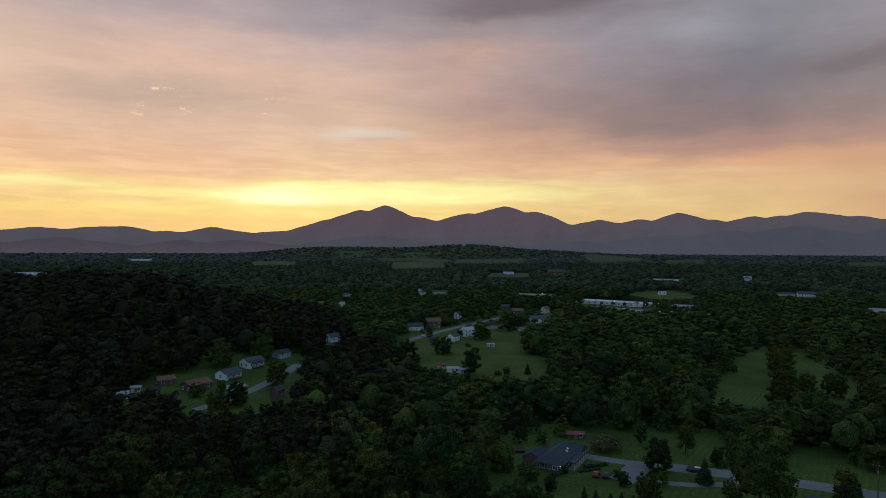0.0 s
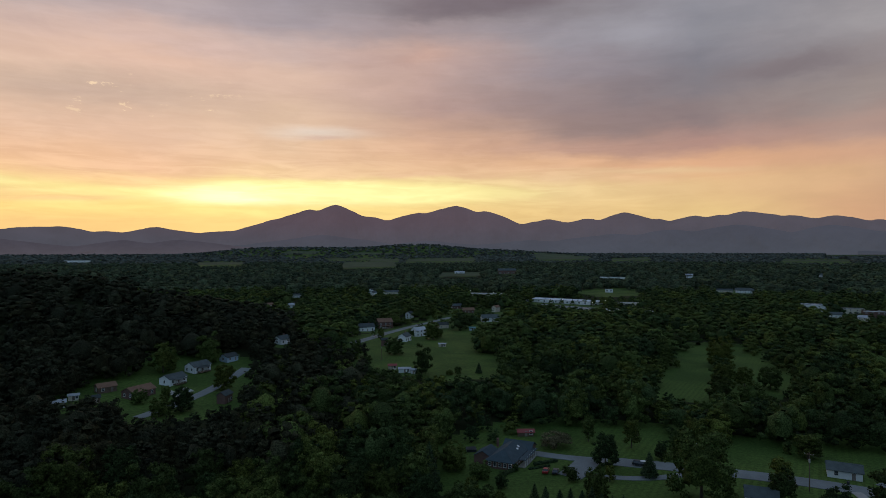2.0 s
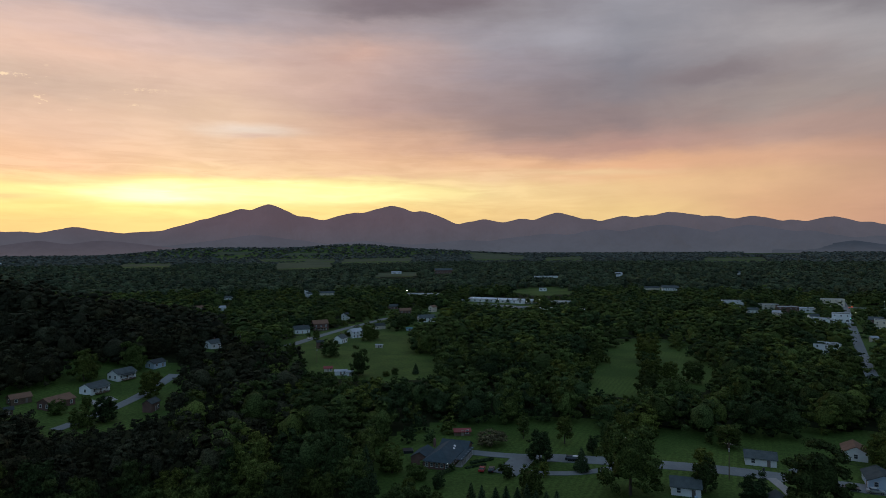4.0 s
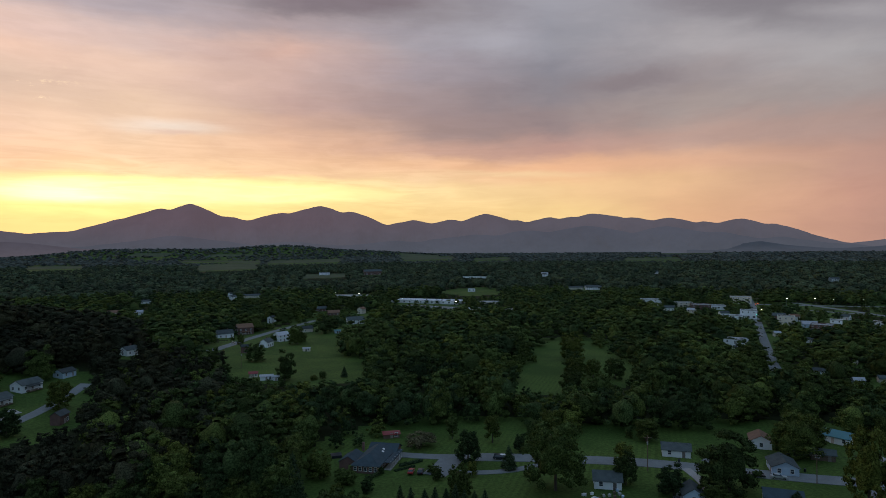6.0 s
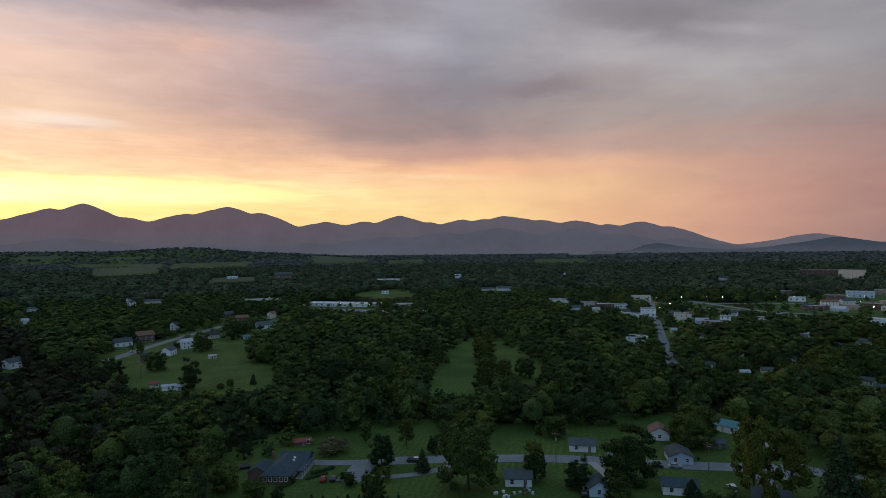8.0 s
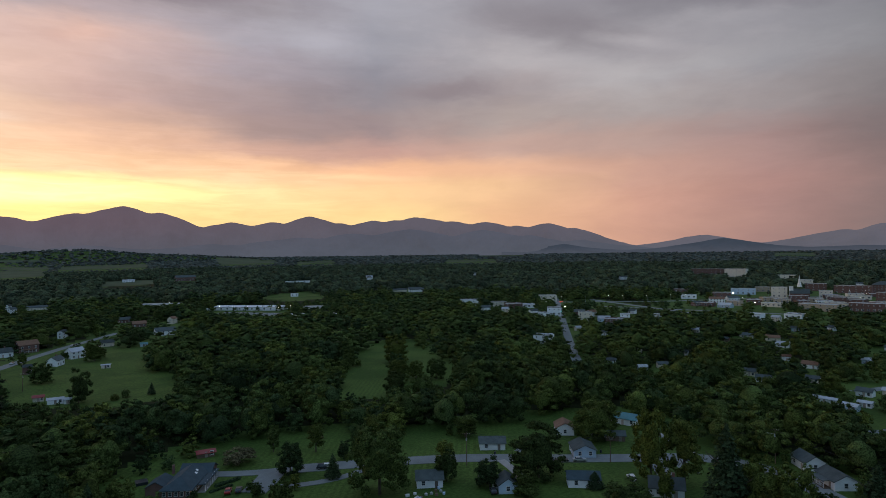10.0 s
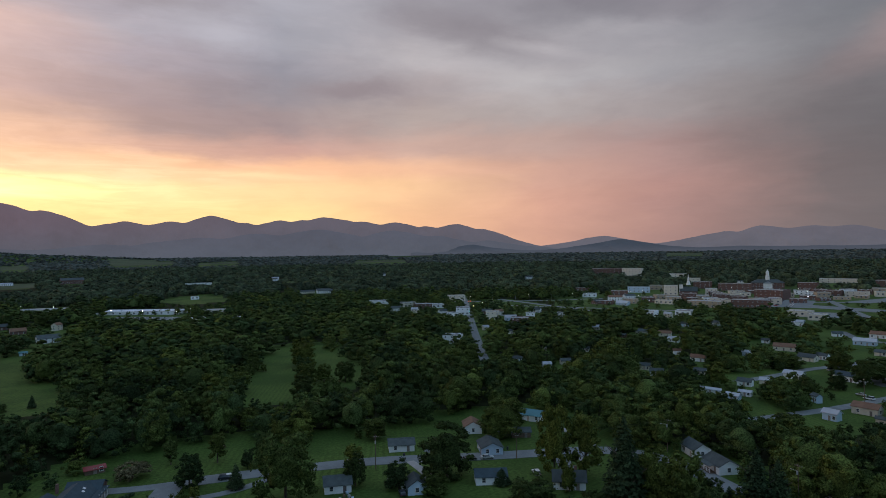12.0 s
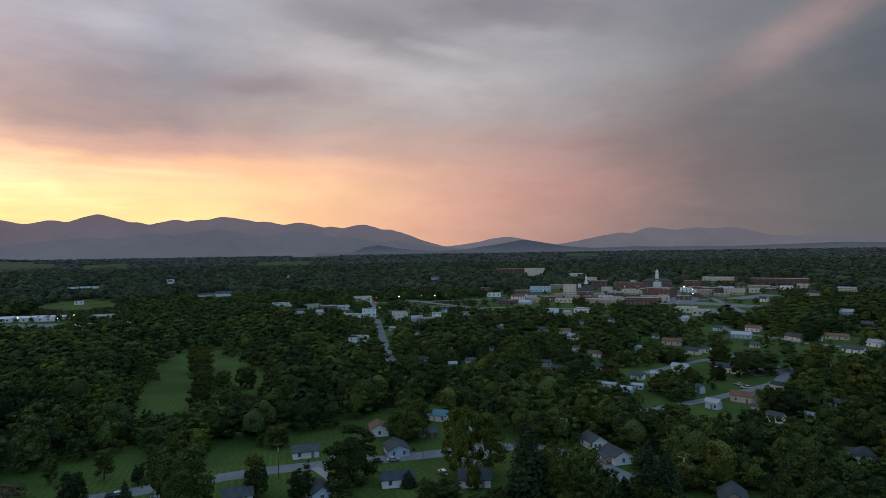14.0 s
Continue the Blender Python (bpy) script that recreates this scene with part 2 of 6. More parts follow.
def foliage_matter(name, light, dark, hue_scale=0.07, spread=0.34, spec=0.03, fleck=1.9, deep=0.5):
    """Leaves: colour drifts from tree to tree and from leaf to leaf, with shade painted into the gaps."""
    m = bpy.data.materials.new(name)
    m.use_nodes = True
    n = Nodes(m.node_tree)
    out = n.add("ShaderNodeOutputMaterial")
    face = n.add("ShaderNodeBsdfPrincipled")
    geo = n.add("ShaderNodeNewGeometry")
    info = n.add("ShaderNodeObjectInfo")
    drift = n.noise(geo.outputs["Position"], hue_scale, 2.0, 0.5)
    # each tree has a tone of its own
    tone = n.math("FRACT", n.math("ADD", n.add("ShaderNodeAttribute", attribute_name="tree_tone").outputs["Fac"], info.outputs["Random"]))
    f = n.span(n.math("ADD", n.math("MULTIPLY", drift, 0.45), n.math("MULTIPLY", tone, 0.55)), 0.15, 0.85)
    tint = n.mix(f, (*dark, 1), (*light, 1))
    ochre = n.span(n.math("FRACT", n.math("MULTIPLY", tone, 7.3)), 0.55, 1.0)
    tint = n.mix(1.0, tint, n.mix(ochre, (1.0, 1.0, 1.0, 1), (1.13, 1.02, 0.88, 1)), "MULTIPLY")
    k = n.span(geo.outputs["Random Per Island"], 0, 1, 1 - spread, 1 + spread, False)
    tint = n.mix(1.0, tint, k, "MULTIPLY")
    spray = n.noise(geo.outputs["Position"], fleck, 3.0, 0.65)
    # the low parts of the relief are tinted dark, as painted gap shade
    tint = n.mix(1.0, tint, n.span(spray, 0.34, 0.66, 0.4, 1.6), "MULTIPLY")
    relief = n.add("ShaderNodeBump")
    relief.inputs["Strength"].default_value = 0.85
    relief.inputs["Distance"].default_value = deep
    n.put(relief.inputs["Height"], spray)
    n.put(face.inputs["Normal"], relief.outputs[0])
    n.put(face.inputs["Base Color"], tint)
    face.inputs["Roughness"].default_value = 0.85
    face.inputs["Specular IOR Level"].default_value = spec
    n.put(out.inputs[0], face.outputs[0])
    return m


# distance haze is mixed into the leaf colour: greyer and bluer than LEAF
MIDLEAF = foliage_matter("hazed_valley_foliage", (0.062, 0.081, 0.043), (0.031, 0.043, 0.026), 0.02, 0.3, fleck=0.4, deep=1.5)
LEAF = foliage_matter("broadleaf_foliage", (0.070, 0.099, 0.0270), (0.034, 0.049, 0.0160))
MAPLE = foliage_matter("maple_foliage", (0.086, 0.112, 0.0270), (0.050, 0.066, 0.0180))
ASH = foliage_matter("dark_foliage", (0.049, 0.077, 0.0270), (0.026, 0.042, 0.0170))
NEEDLE = foliage_matter("conifer_foliage", (0.050, 0.076, 0.034), (0.028, 0.046, 0.022))
# paler and greyer still: haze of the far valley put into the leaf colour
FARLEAF = foliage_matter("hazed_distant_foliage", (0.077, 0.088, 0.075), (0.056, 0.066, 0.058), 0.003, 0.06, fleck=0.03, deep=2.0)
# darker copy of the broadleaf tints: backlit shade put into the leaf colour
SHADELEAF = foliage_matter("shaded_foliage", (0.042, 0.045, 0.0250), (0.024, 0.0265, 0.0160))
BARK = matter("bark", (0.10, 0.08, 0.06), 0.9, scale=2.0, bump=0.4)


def grass_matter():
    """Meadow and lawn: broad patches, tufts, and the faint stripes of the mower."""
    m = bpy.data.materials.new("mown_grass")
    m.use_nodes = True
    n = Nodes(m.node_tree)
    out, face = n.add("ShaderNodeOutputMaterial"), n.add("ShaderNodeBsdfPrincipled")
    where = n.add("ShaderNodeNewGeometry").outputs["Position"]
    broad, tuft = n.noise(where, 0.025, 4.0, 0.6), n.noise(where, 0.9, 4.0, 0.65)
    tint = n.mix(n.span(broad, 0.35, 0.65), (0.044, 0.080, 0.016, 1), (0.073, 0.116, 0.025, 1))
    tint = n.mix(1.0, tint, n.span(tuft, 0.3, 0.7, 0.72, 1.28), "MULTIPLY")
    rows = n.add("ShaderNodeTexWave", wave_type="BANDS", bands_direction="X")
    n.put(rows.inputs["Vector"], n.mapped(where, rot=0.62))
    rows.inputs["Scale"].default_value, rows.inputs["Distortion"].default_value = 0.14, 0.6
    tint = n.mix(n.span(broad, 0.45, 0.58, 0.0, 0.8), tint, n.mix(1.0, tint, n.span(rows.outputs["Fac"], 0.3, 0.7, 0.90, 1.10), "MULTIPLY"))
    n.put(face.inputs["Base Color"], tint)
    face.inputs["Roughness"].default_value, face.inputs["Specular IOR Level"].default_value = 0.9, 0.1
    b = n.add("ShaderNodeBump")
    b.inputs["Strength"].default_value, b.inputs["Distance"].default_value = 0.5, 0.1
    n.put(b.inputs["Height"], tuft)
    n.put(face.inputs["Normal"], b.outputs[0])
    n.put(out.inputs[0], face.outputs[0])
    return m


GRASS = grass_matter()
# litter and brush tone, darkened to stand in for shade between the trees
LITTER = matter("shaded_leaf_litter_and_brush", (0.030, 0.036, 0.014), 0.95, (0.014, 0.018, 0.008), scale=0.12, fine=10, bump=0.6, spec=0.05)
BLOSSOM = foliage_matter("pale_blossom", (0.16, 0.14, 0.09), (0.075, 0.08, 0.042), 0.4)
ASPHALT = matter("worn_asphalt", (0.20, 0.218, 0.218), 0.85, (0.14, 0.153, 0.155), scale=0.15, fine=14, bump=0.15)
CONCRETE = matter("concrete", (0.36, 0.35, 0.33), 0.85, scale=0.3)
WHITE = matter("white_siding", (0.80, 0.82, 0.84), 0.6, (0.72, 0.74, 0.76), scale=0.4, fine=8, vary=0.08)
CREAM = matter("cream_siding", (0.66, 0.60, 0.50), 0.65, (0.55, 0.50, 0.42), scale=0.4, vary=0.1)
BLUE = matter("pale_blue_siding", (0.46, 0.58, 0.70), 0.65, (0.40, 0.50, 0.62), scale=0.4, vary=0.08)
BRICK = matter("red_brick", (0.175, 0.10, 0.084), 0.9, (0.115, 0.068, 0.059), scale=0.6, fine=20, bump=0.3, vary=0.15)
TANBRICK = matter("tan_brick", (0.48, 0.38, 0.28), 0.9, (0.38, 0.30, 0.22), scale=0.6, fine=20, vary=0.1)
SHINGLE = matter("grey_shingle", (0.072, 0.088, 0.088), 0.9, (0.046, 0.057, 0.058), scale=0.5, fine=14, bump=0.3, vary=0.3)
NAVY = matter("slate_shingle", (0.046, 0.072, 0.086), 0.85, (0.030, 0.048, 0.058), scale=0.5, fine=14, bump=0.3, vary=0.15)
BROWNROOF = matter("brown_shingle", (0.22, 0.125, 0.08), 0.9, (0.16, 0.09, 0.06), scale=0.5, fine=14, bump=0.3)
TEAL = matter("teal_metal_roof", (0.07, 0.20, 0.22), 0.45, (0.05, 0.155, 0.17), scale=0.3)
REDROOF = matter("red_metal_roof", (0.28, 0.05, 0.045), 0.45, (0.22, 0.04, 0.038), scale=0.3)
PALEROOF = matter("pale_metal_roof", (0.40, 0.42, 0.45), 0.5, (0.31, 0.33, 0.36), scale=0.3, vary=0.15)
FLATROOF = matter("flat_roof_membrane", (0.34, 0.35, 0.37), 0.8, (0.24, 0.25, 0.27), scale=0.12, vary=0.25)
WHITEROOF = matter("white_roof_membrane", (0.66, 0.69, 0.74), 0.7, (0.52, 0.55, 0.60), scale=0.08)
TRIM = matter("white_trim", (0.80, 0.80, 0.79), 0.5)
GLASS = matter("window_glass", (0.06, 0.07, 0.085), 0.06, spec=0.7)
WOOD = matter("weathered_wood", (0.17, 0.12, 0.085), 0.85, scale=1.0, bump=0.2)
METAL = matter("galvanised_metal", (0.45, 0.46, 0.48), 0.4, metal=0.6)
BLACK = matter("black_rubber", (0.02, 0.02, 0.021), 0.8)
LAMPGLOW = matter("lit_lamp", (0.9, 0.85, 0.75), 0.4, glow=(1.0, 0.86, 0.66), power=45.0)


def hill_matter(name, color, low, high, top, scale=0.004, warm=(1.0, 1.0, 1.0)):
    """Far wooded slopes with evening haze painted in as emission, thickest in the valley, the crests warmed near the
    sunset.
    """
    m = bpy.data.materials.new(name)
    m.use_nodes = True
    n = Nodes(m.node_tree)
    out, face = n.add("ShaderNodeOutputMaterial"), n.add("ShaderNodeBsdfPrincipled")
    where = n.add("ShaderNodeNewGeometry").outputs["Position"]
    xyz = n.add("ShaderNodeSeparateXYZ")
    n.put(xyz.inputs[0], where)
    spur = n.noise(where, scale, 5.0, 0.6)
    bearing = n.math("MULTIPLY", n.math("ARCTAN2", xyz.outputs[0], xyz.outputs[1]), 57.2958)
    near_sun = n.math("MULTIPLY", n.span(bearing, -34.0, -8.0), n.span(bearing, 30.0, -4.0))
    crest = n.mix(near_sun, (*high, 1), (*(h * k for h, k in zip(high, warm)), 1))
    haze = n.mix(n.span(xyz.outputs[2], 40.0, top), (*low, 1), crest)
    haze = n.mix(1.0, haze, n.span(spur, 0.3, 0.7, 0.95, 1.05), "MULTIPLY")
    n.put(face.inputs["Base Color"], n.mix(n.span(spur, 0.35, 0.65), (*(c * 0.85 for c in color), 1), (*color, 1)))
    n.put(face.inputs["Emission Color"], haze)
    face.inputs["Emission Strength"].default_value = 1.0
    face.inputs["Roughness"].default_value, face.inputs["Specular IOR Level"].default_value = 1.0, 0.0
    n.put(out.inputs[0], face.outputs[0])
    return m


# second and third colours glow as painted haze, at the foot and the crest
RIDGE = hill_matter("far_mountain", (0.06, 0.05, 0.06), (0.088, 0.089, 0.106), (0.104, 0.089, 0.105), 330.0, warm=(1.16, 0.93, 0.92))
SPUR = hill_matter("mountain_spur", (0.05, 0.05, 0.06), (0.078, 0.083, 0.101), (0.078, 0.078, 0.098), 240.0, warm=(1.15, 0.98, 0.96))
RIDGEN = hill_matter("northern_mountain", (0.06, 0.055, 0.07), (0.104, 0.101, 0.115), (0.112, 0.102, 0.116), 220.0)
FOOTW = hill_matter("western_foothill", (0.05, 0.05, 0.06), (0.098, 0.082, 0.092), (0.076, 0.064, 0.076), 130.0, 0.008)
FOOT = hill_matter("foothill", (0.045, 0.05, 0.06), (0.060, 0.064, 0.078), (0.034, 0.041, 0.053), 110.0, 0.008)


# ---------------------------------------------------------------- land
def step(a, b, v):
    u = np.clip((v - a) / (b - a), 0, 1)
    return u * u * (3 - 2 * u)


def height(x, y):
    """Height of the land: level round the town's edge, a wooded knoll, a long rise to the hills that fits the camera's
    horizon, and low farmed hills before them.
    """
    d = np.hypot(x, y)
    z = 46 * step(700, 4300, d) + 42 * np.exp(-(((x + 265) / np.where(x > -265, 152, 190)) ** 2 + ((y - 455) / 125) ** 2))
    for hx, hy, rise, wide, deep in ((130, 3560, 58, 330, 260), (-420, 3480, 38, 330, 230), (640, 3620, 22, 320, 230), (-800, 3500, 28, 260, 220)):
        z = z + rise * np.exp(-(((x - hx) / wide) ** 2 + ((y - hy) / deep) ** 2))
    return z


def solid(name, verts, faces, material, smooth=False):
    """A mesh from arrays of places and of triangles or quads."""
    verts, faces = np.asarray(verts, np.float32), np.asarray(faces, np.int32)
    mesh = bpy.data.meshes.new(name)
    k = faces.shape[1]
    mesh.vertices.add(len(verts))
    mesh.vertices.foreach_set("co", verts.ravel())
    mesh.loops.add(faces.size)
    mesh.loops.foreach_set("vertex_index", faces.ravel())
    mesh.polygons.add(len(faces))
    mesh.polygons.foreach_set("loop_start", np.arange(0, faces.size, k, dtype=np.int32))
    mesh.polygons.foreach_set("use_smooth", np.full(len(faces), smooth))
    mesh.update(calc_edges=True)
    mesh.materials.append(material)
    return mesh


def grid_faces(rows, cols):
    i = np.arange(rows - 1)[:, None] * cols + np.arange(cols - 1)[None, :]
    return np.stack([i, i + cols, i + cols + 1, i + 1], -1).reshape(-1, 4)


def build_ground():
    radii = np.concatenate([[0.001], np.arange(8, 120, 14), np.arange(120, 700, 6), np.geomspace(700, 4980, 90)])
    angles = np.radians(np.concatenate([np.arange(-60, 105, 0.75), np.arange(105, 300.1, 5)]))
    r, a = np.meshgrid(radii, angles, indexing="ij")
    x, y = r * np.sin(a), r * np.cos(a)
    faces = grid_faces(len(radii), len(angles))
    mesh = solid("ground", np.stack([x, y, height(x, y)], -1).reshape(-1, 3), faces, GRASS, True)
    # leaf litter under the woods within 2000 m, its colour deepened for gap shade
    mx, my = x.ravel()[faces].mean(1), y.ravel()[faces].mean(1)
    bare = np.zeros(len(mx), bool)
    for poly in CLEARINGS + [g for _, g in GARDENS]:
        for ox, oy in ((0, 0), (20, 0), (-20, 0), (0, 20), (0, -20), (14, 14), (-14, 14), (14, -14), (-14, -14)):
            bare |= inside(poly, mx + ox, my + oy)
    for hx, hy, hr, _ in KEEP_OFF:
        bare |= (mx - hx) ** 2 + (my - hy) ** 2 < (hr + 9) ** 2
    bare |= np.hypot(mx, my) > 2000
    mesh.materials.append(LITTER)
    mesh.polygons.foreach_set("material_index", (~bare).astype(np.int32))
    ob = new("ground", mesh)
    return tagged(ob, "green mown grass and meadow land under the trees", "ground", kind="structure")



def ridge(name, material, peaks, radius, depth, floor, label, seed, rough=1.0, azs=(-52.0, 100.0)):
    """A mountain chain on an arc round the camera, its crest fitted to the view: peaks are (bearing, rise in degrees,
    width left, width right).
    """
    a = np.arange(azs[0], azs[1], 0.1)
    crest = np.full(len(a), floor * 1.0)
    for at, rise, left, right in peaks:
        u = np.where(a < at, (at - a) / left, (a - at) / right)
        crest = np.maximum(crest, rise * (1 - 0.5 * u ** 1.25 / (1 + 0.12 * u * u)) * np.exp(-0.09 * u * u))
    soft = np.convolve(np.pad(crest, 3, "edge"), np.ones(7) / 7, "valid")
    rows = np.linspace(0, 1, 26)
    verts = []
    for s in rows:
        rr = radius - depth * (1 - s)
        z_top = EYE + np.tan(np.radians(soft)) * rr
        z_bot = height(np.array([0.0]), np.array([rr]))[0] - 4
        fold = np.array([noise.fractal((b * 0.35 + seed, s * 2.2, seed * 0.7), 0.9, 2.1, 5) for b in a])
        z = z_bot + (z_top - z_bot) * (s ** 1.25) * (1 + 0.22 * fold * (1 - s) * (1 if s < 1 else 0)) + rough * 9 * fold * s
        off = depth * 0.22 * np.array([noise.fractal((b * 0.5 + seed, 9 + s, seed), 0.9, 2.1, 4) for b in a]) * np.sin(np.pi * s)
        rr = rr + off
        t = np.radians(a)
        verts.append(np.stack([rr * np.sin(t), rr * np.cos(t), z], -1))
    back = verts[-1].copy()
    back[:, :2] *= (radius + 60) / radius
    back[:, 2] -= 200
    verts.append(back)
    ob = new(name, solid(name, np.concatenate(verts), grid_faces(len(verts), len(a)), material, True))
    return tagged(ob, label, "mountain", kind="structure")


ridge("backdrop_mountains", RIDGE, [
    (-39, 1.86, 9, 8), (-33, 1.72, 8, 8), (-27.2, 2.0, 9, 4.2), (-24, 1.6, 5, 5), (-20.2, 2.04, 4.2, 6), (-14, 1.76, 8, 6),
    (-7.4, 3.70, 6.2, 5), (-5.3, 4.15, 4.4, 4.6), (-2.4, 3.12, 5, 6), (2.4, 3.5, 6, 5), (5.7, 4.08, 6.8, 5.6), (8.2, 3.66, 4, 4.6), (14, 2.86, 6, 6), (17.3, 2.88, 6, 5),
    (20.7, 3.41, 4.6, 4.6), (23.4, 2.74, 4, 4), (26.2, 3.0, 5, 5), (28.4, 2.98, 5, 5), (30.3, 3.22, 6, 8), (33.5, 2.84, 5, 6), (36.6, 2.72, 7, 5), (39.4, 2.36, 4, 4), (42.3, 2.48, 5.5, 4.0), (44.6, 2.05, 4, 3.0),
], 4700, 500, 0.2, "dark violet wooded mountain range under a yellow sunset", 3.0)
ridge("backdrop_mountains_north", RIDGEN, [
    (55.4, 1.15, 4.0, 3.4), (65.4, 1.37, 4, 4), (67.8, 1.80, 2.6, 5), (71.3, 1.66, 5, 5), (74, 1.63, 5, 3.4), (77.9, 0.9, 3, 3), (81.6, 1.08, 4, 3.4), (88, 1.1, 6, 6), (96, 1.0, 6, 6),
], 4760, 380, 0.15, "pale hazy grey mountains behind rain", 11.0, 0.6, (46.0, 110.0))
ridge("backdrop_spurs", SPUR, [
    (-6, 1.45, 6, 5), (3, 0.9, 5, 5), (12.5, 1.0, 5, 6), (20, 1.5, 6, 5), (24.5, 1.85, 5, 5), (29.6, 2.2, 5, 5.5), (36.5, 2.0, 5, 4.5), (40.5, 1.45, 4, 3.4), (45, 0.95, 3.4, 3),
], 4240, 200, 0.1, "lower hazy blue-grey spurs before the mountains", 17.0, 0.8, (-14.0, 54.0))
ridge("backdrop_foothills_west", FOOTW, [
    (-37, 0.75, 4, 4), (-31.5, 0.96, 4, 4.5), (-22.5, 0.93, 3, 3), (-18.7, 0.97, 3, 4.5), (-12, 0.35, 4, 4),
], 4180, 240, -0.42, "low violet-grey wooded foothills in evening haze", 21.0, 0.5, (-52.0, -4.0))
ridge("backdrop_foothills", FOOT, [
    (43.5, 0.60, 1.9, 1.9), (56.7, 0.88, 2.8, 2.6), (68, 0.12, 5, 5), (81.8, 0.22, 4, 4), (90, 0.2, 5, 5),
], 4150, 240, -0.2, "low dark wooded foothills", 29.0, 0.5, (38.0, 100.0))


# ---------------------------------------------------------------- open ground
CLEARINGS = []
GARDENS = []
KEEP_OFF = []


def clearing(*points):
    CLEARINGS.append(np.array(points, float))


def gardens(share, *points):
    """Built-up ground, where only a share of the trees stands."""
    GARDENS.append((share, np.array(points, float)))


clearing((-21, 480), (18, 554), (61, 537), (53, 433), (67, 399), (63, 362), (31, 354), (6, 368), (-15, 395))
clearing((132, 310), (157, 341), (219, 446), (250, 438), (234, 384), (223, 332), (198, 305), (182, 305), (172, 320), (146, 290))
clearing((-575, 3250), (-410, 3255), (-390, 3340), (-550, 3350))
clearing((-240, 3230), (-40, 3240), (40, 3290), (-190, 3320))
clearing((-330, 2900), (-90, 2880), (-60, 3000), (-300, 3030))
clearing((22, 200), (41, 228), (61, 242), (80, 242), (109, 224), (135, 204), (105, 150), (43, 172))
clearing((130, 204), (150, 212), (177, 203), (215, 180), (212, 151), (191, 130), (178, 118), (150, 118), (100, 148))
clearing((-128, 300), (-132, 340), (-122, 368), (-88, 362), (-80, 337), (-76, 300), (-94, 276), (-110, 290))
gardens(0.85, (322, 166), (420, 185), (520, 215), (640, 40), (420, 45), (350, 52), (274, 101))
clearing((372, 122), (392, 134), (425, 118), (436, 92), (410, 84), (352, 88), (338, 100))
clearing((430, 128), (470, 122), (465, 138), (440, 146))
clearing((288, 98), (300, 106), (318, 96), (300, 86))
gardens(0.6, (640, 480), (834, 680), (1250, 420), (1000, 260), (640, 170), (560, 180), (600, 330))
clearing((236, 800), (258, 775), (246, 755), (214, 790))
clearing((295, 1040), (400, 1090), (400, 960), (320, 940))
clearing((-176, 2074), (12, 2184), (-10, 2623), (-197, 2546))
clearing((38, 2619), (357, 2708), (383, 3060), (71, 2956))
clearing((106, 1541), (222, 1573), (238, 1743), (135, 1740))
clearing((643, 2781), (891, 2853), (1039, 3234), (807, 3237))
clearing((683, 2998), (904, 3090), (1025, 3505), (812, 3567))
clearing((2287, 3170), (2449, 2916), (2900, 3454), (2780, 3800))
clearing((-107, 2643), (30, 2750), (20, 2960), (-95, 2900))
clearing((2899, 1642), (2904, 1452), (3241, 1620), (3281, 1858))
clearing((921, 2632), (1136, 2690), (1200, 2900), (1000, 2800))
clearing((-700, 2300), (-560, 2350), (-600, 2560), (-760, 2520))
clearing((-1000, 1400), (-780, 1440), (-800, 1560), (-1030, 1520))
clearing((1500, 2300), (1700, 2200), (1800, 2360), (1600, 2480))
gardens(0.72, (574, 384), (778, 583), (963, 645), (1363, 557), (1396, 321), (717, 176), (594, 222))
gardens(0.55, (50, 560), (130, 560), (150, 740), (60, 780))
gardens(0.7, (440, 720), (640, 700), (620, 600), (500, 400), (420, 420), (480, 520), (450, 640))


# paler than the near grass: distance haze put into the field colour
FIELD = matter("hazed_field", (0.094, 0.112, 0.064), 0.95, (0.066, 0.084, 0.048), scale=0.01, fine=8, spec=0.05)
for poly in CLEARINGS:
    if np.hypot(*poly.mean(0)) > 1500:
        mid = poly.mean(0)
        rim = np.concatenate([poly + (np.roll(poly, -1, 0) - poly) * t for t in (0.0, 0.25, 0.5, 0.75)]).reshape(4, -1, 2).transpose(1, 0, 2).reshape(-1, 2)
        rows = np.concatenate([mid + (rim - mid) * k for k in (1.1, 0.72, 0.36, 0.02)])
        m = len(rim)
        faces = [[r * m + j, r * m + (j + 1) % m, (r + 1) * m + (j + 1) % m, (r + 1) * m + j] for r in range(3) for j in range(m)]
        tagged(new("field", solid("field", np.column_stack([rows, height(rows[:, 0], rows[:, 1]) + 0.6]), faces, FIELD, True)), "pale green field between distant woods, greyed for haze", "field", kind="structure")


def inside(poly, x, y):
    hit = np.zeros(len(x), bool)
    px, py = poly[:, 0], poly[:, 1]
    j = len(poly) - 1
    for i in range(len(poly)):
        cross = ((py[i] > y) != (py[j] > y)) & (x < (px[j] - px[i]) * (y - py[i]) / (py[j] - py[i] + 1e-9) + px[i])
        hit ^= cross
        j = i
    return hit


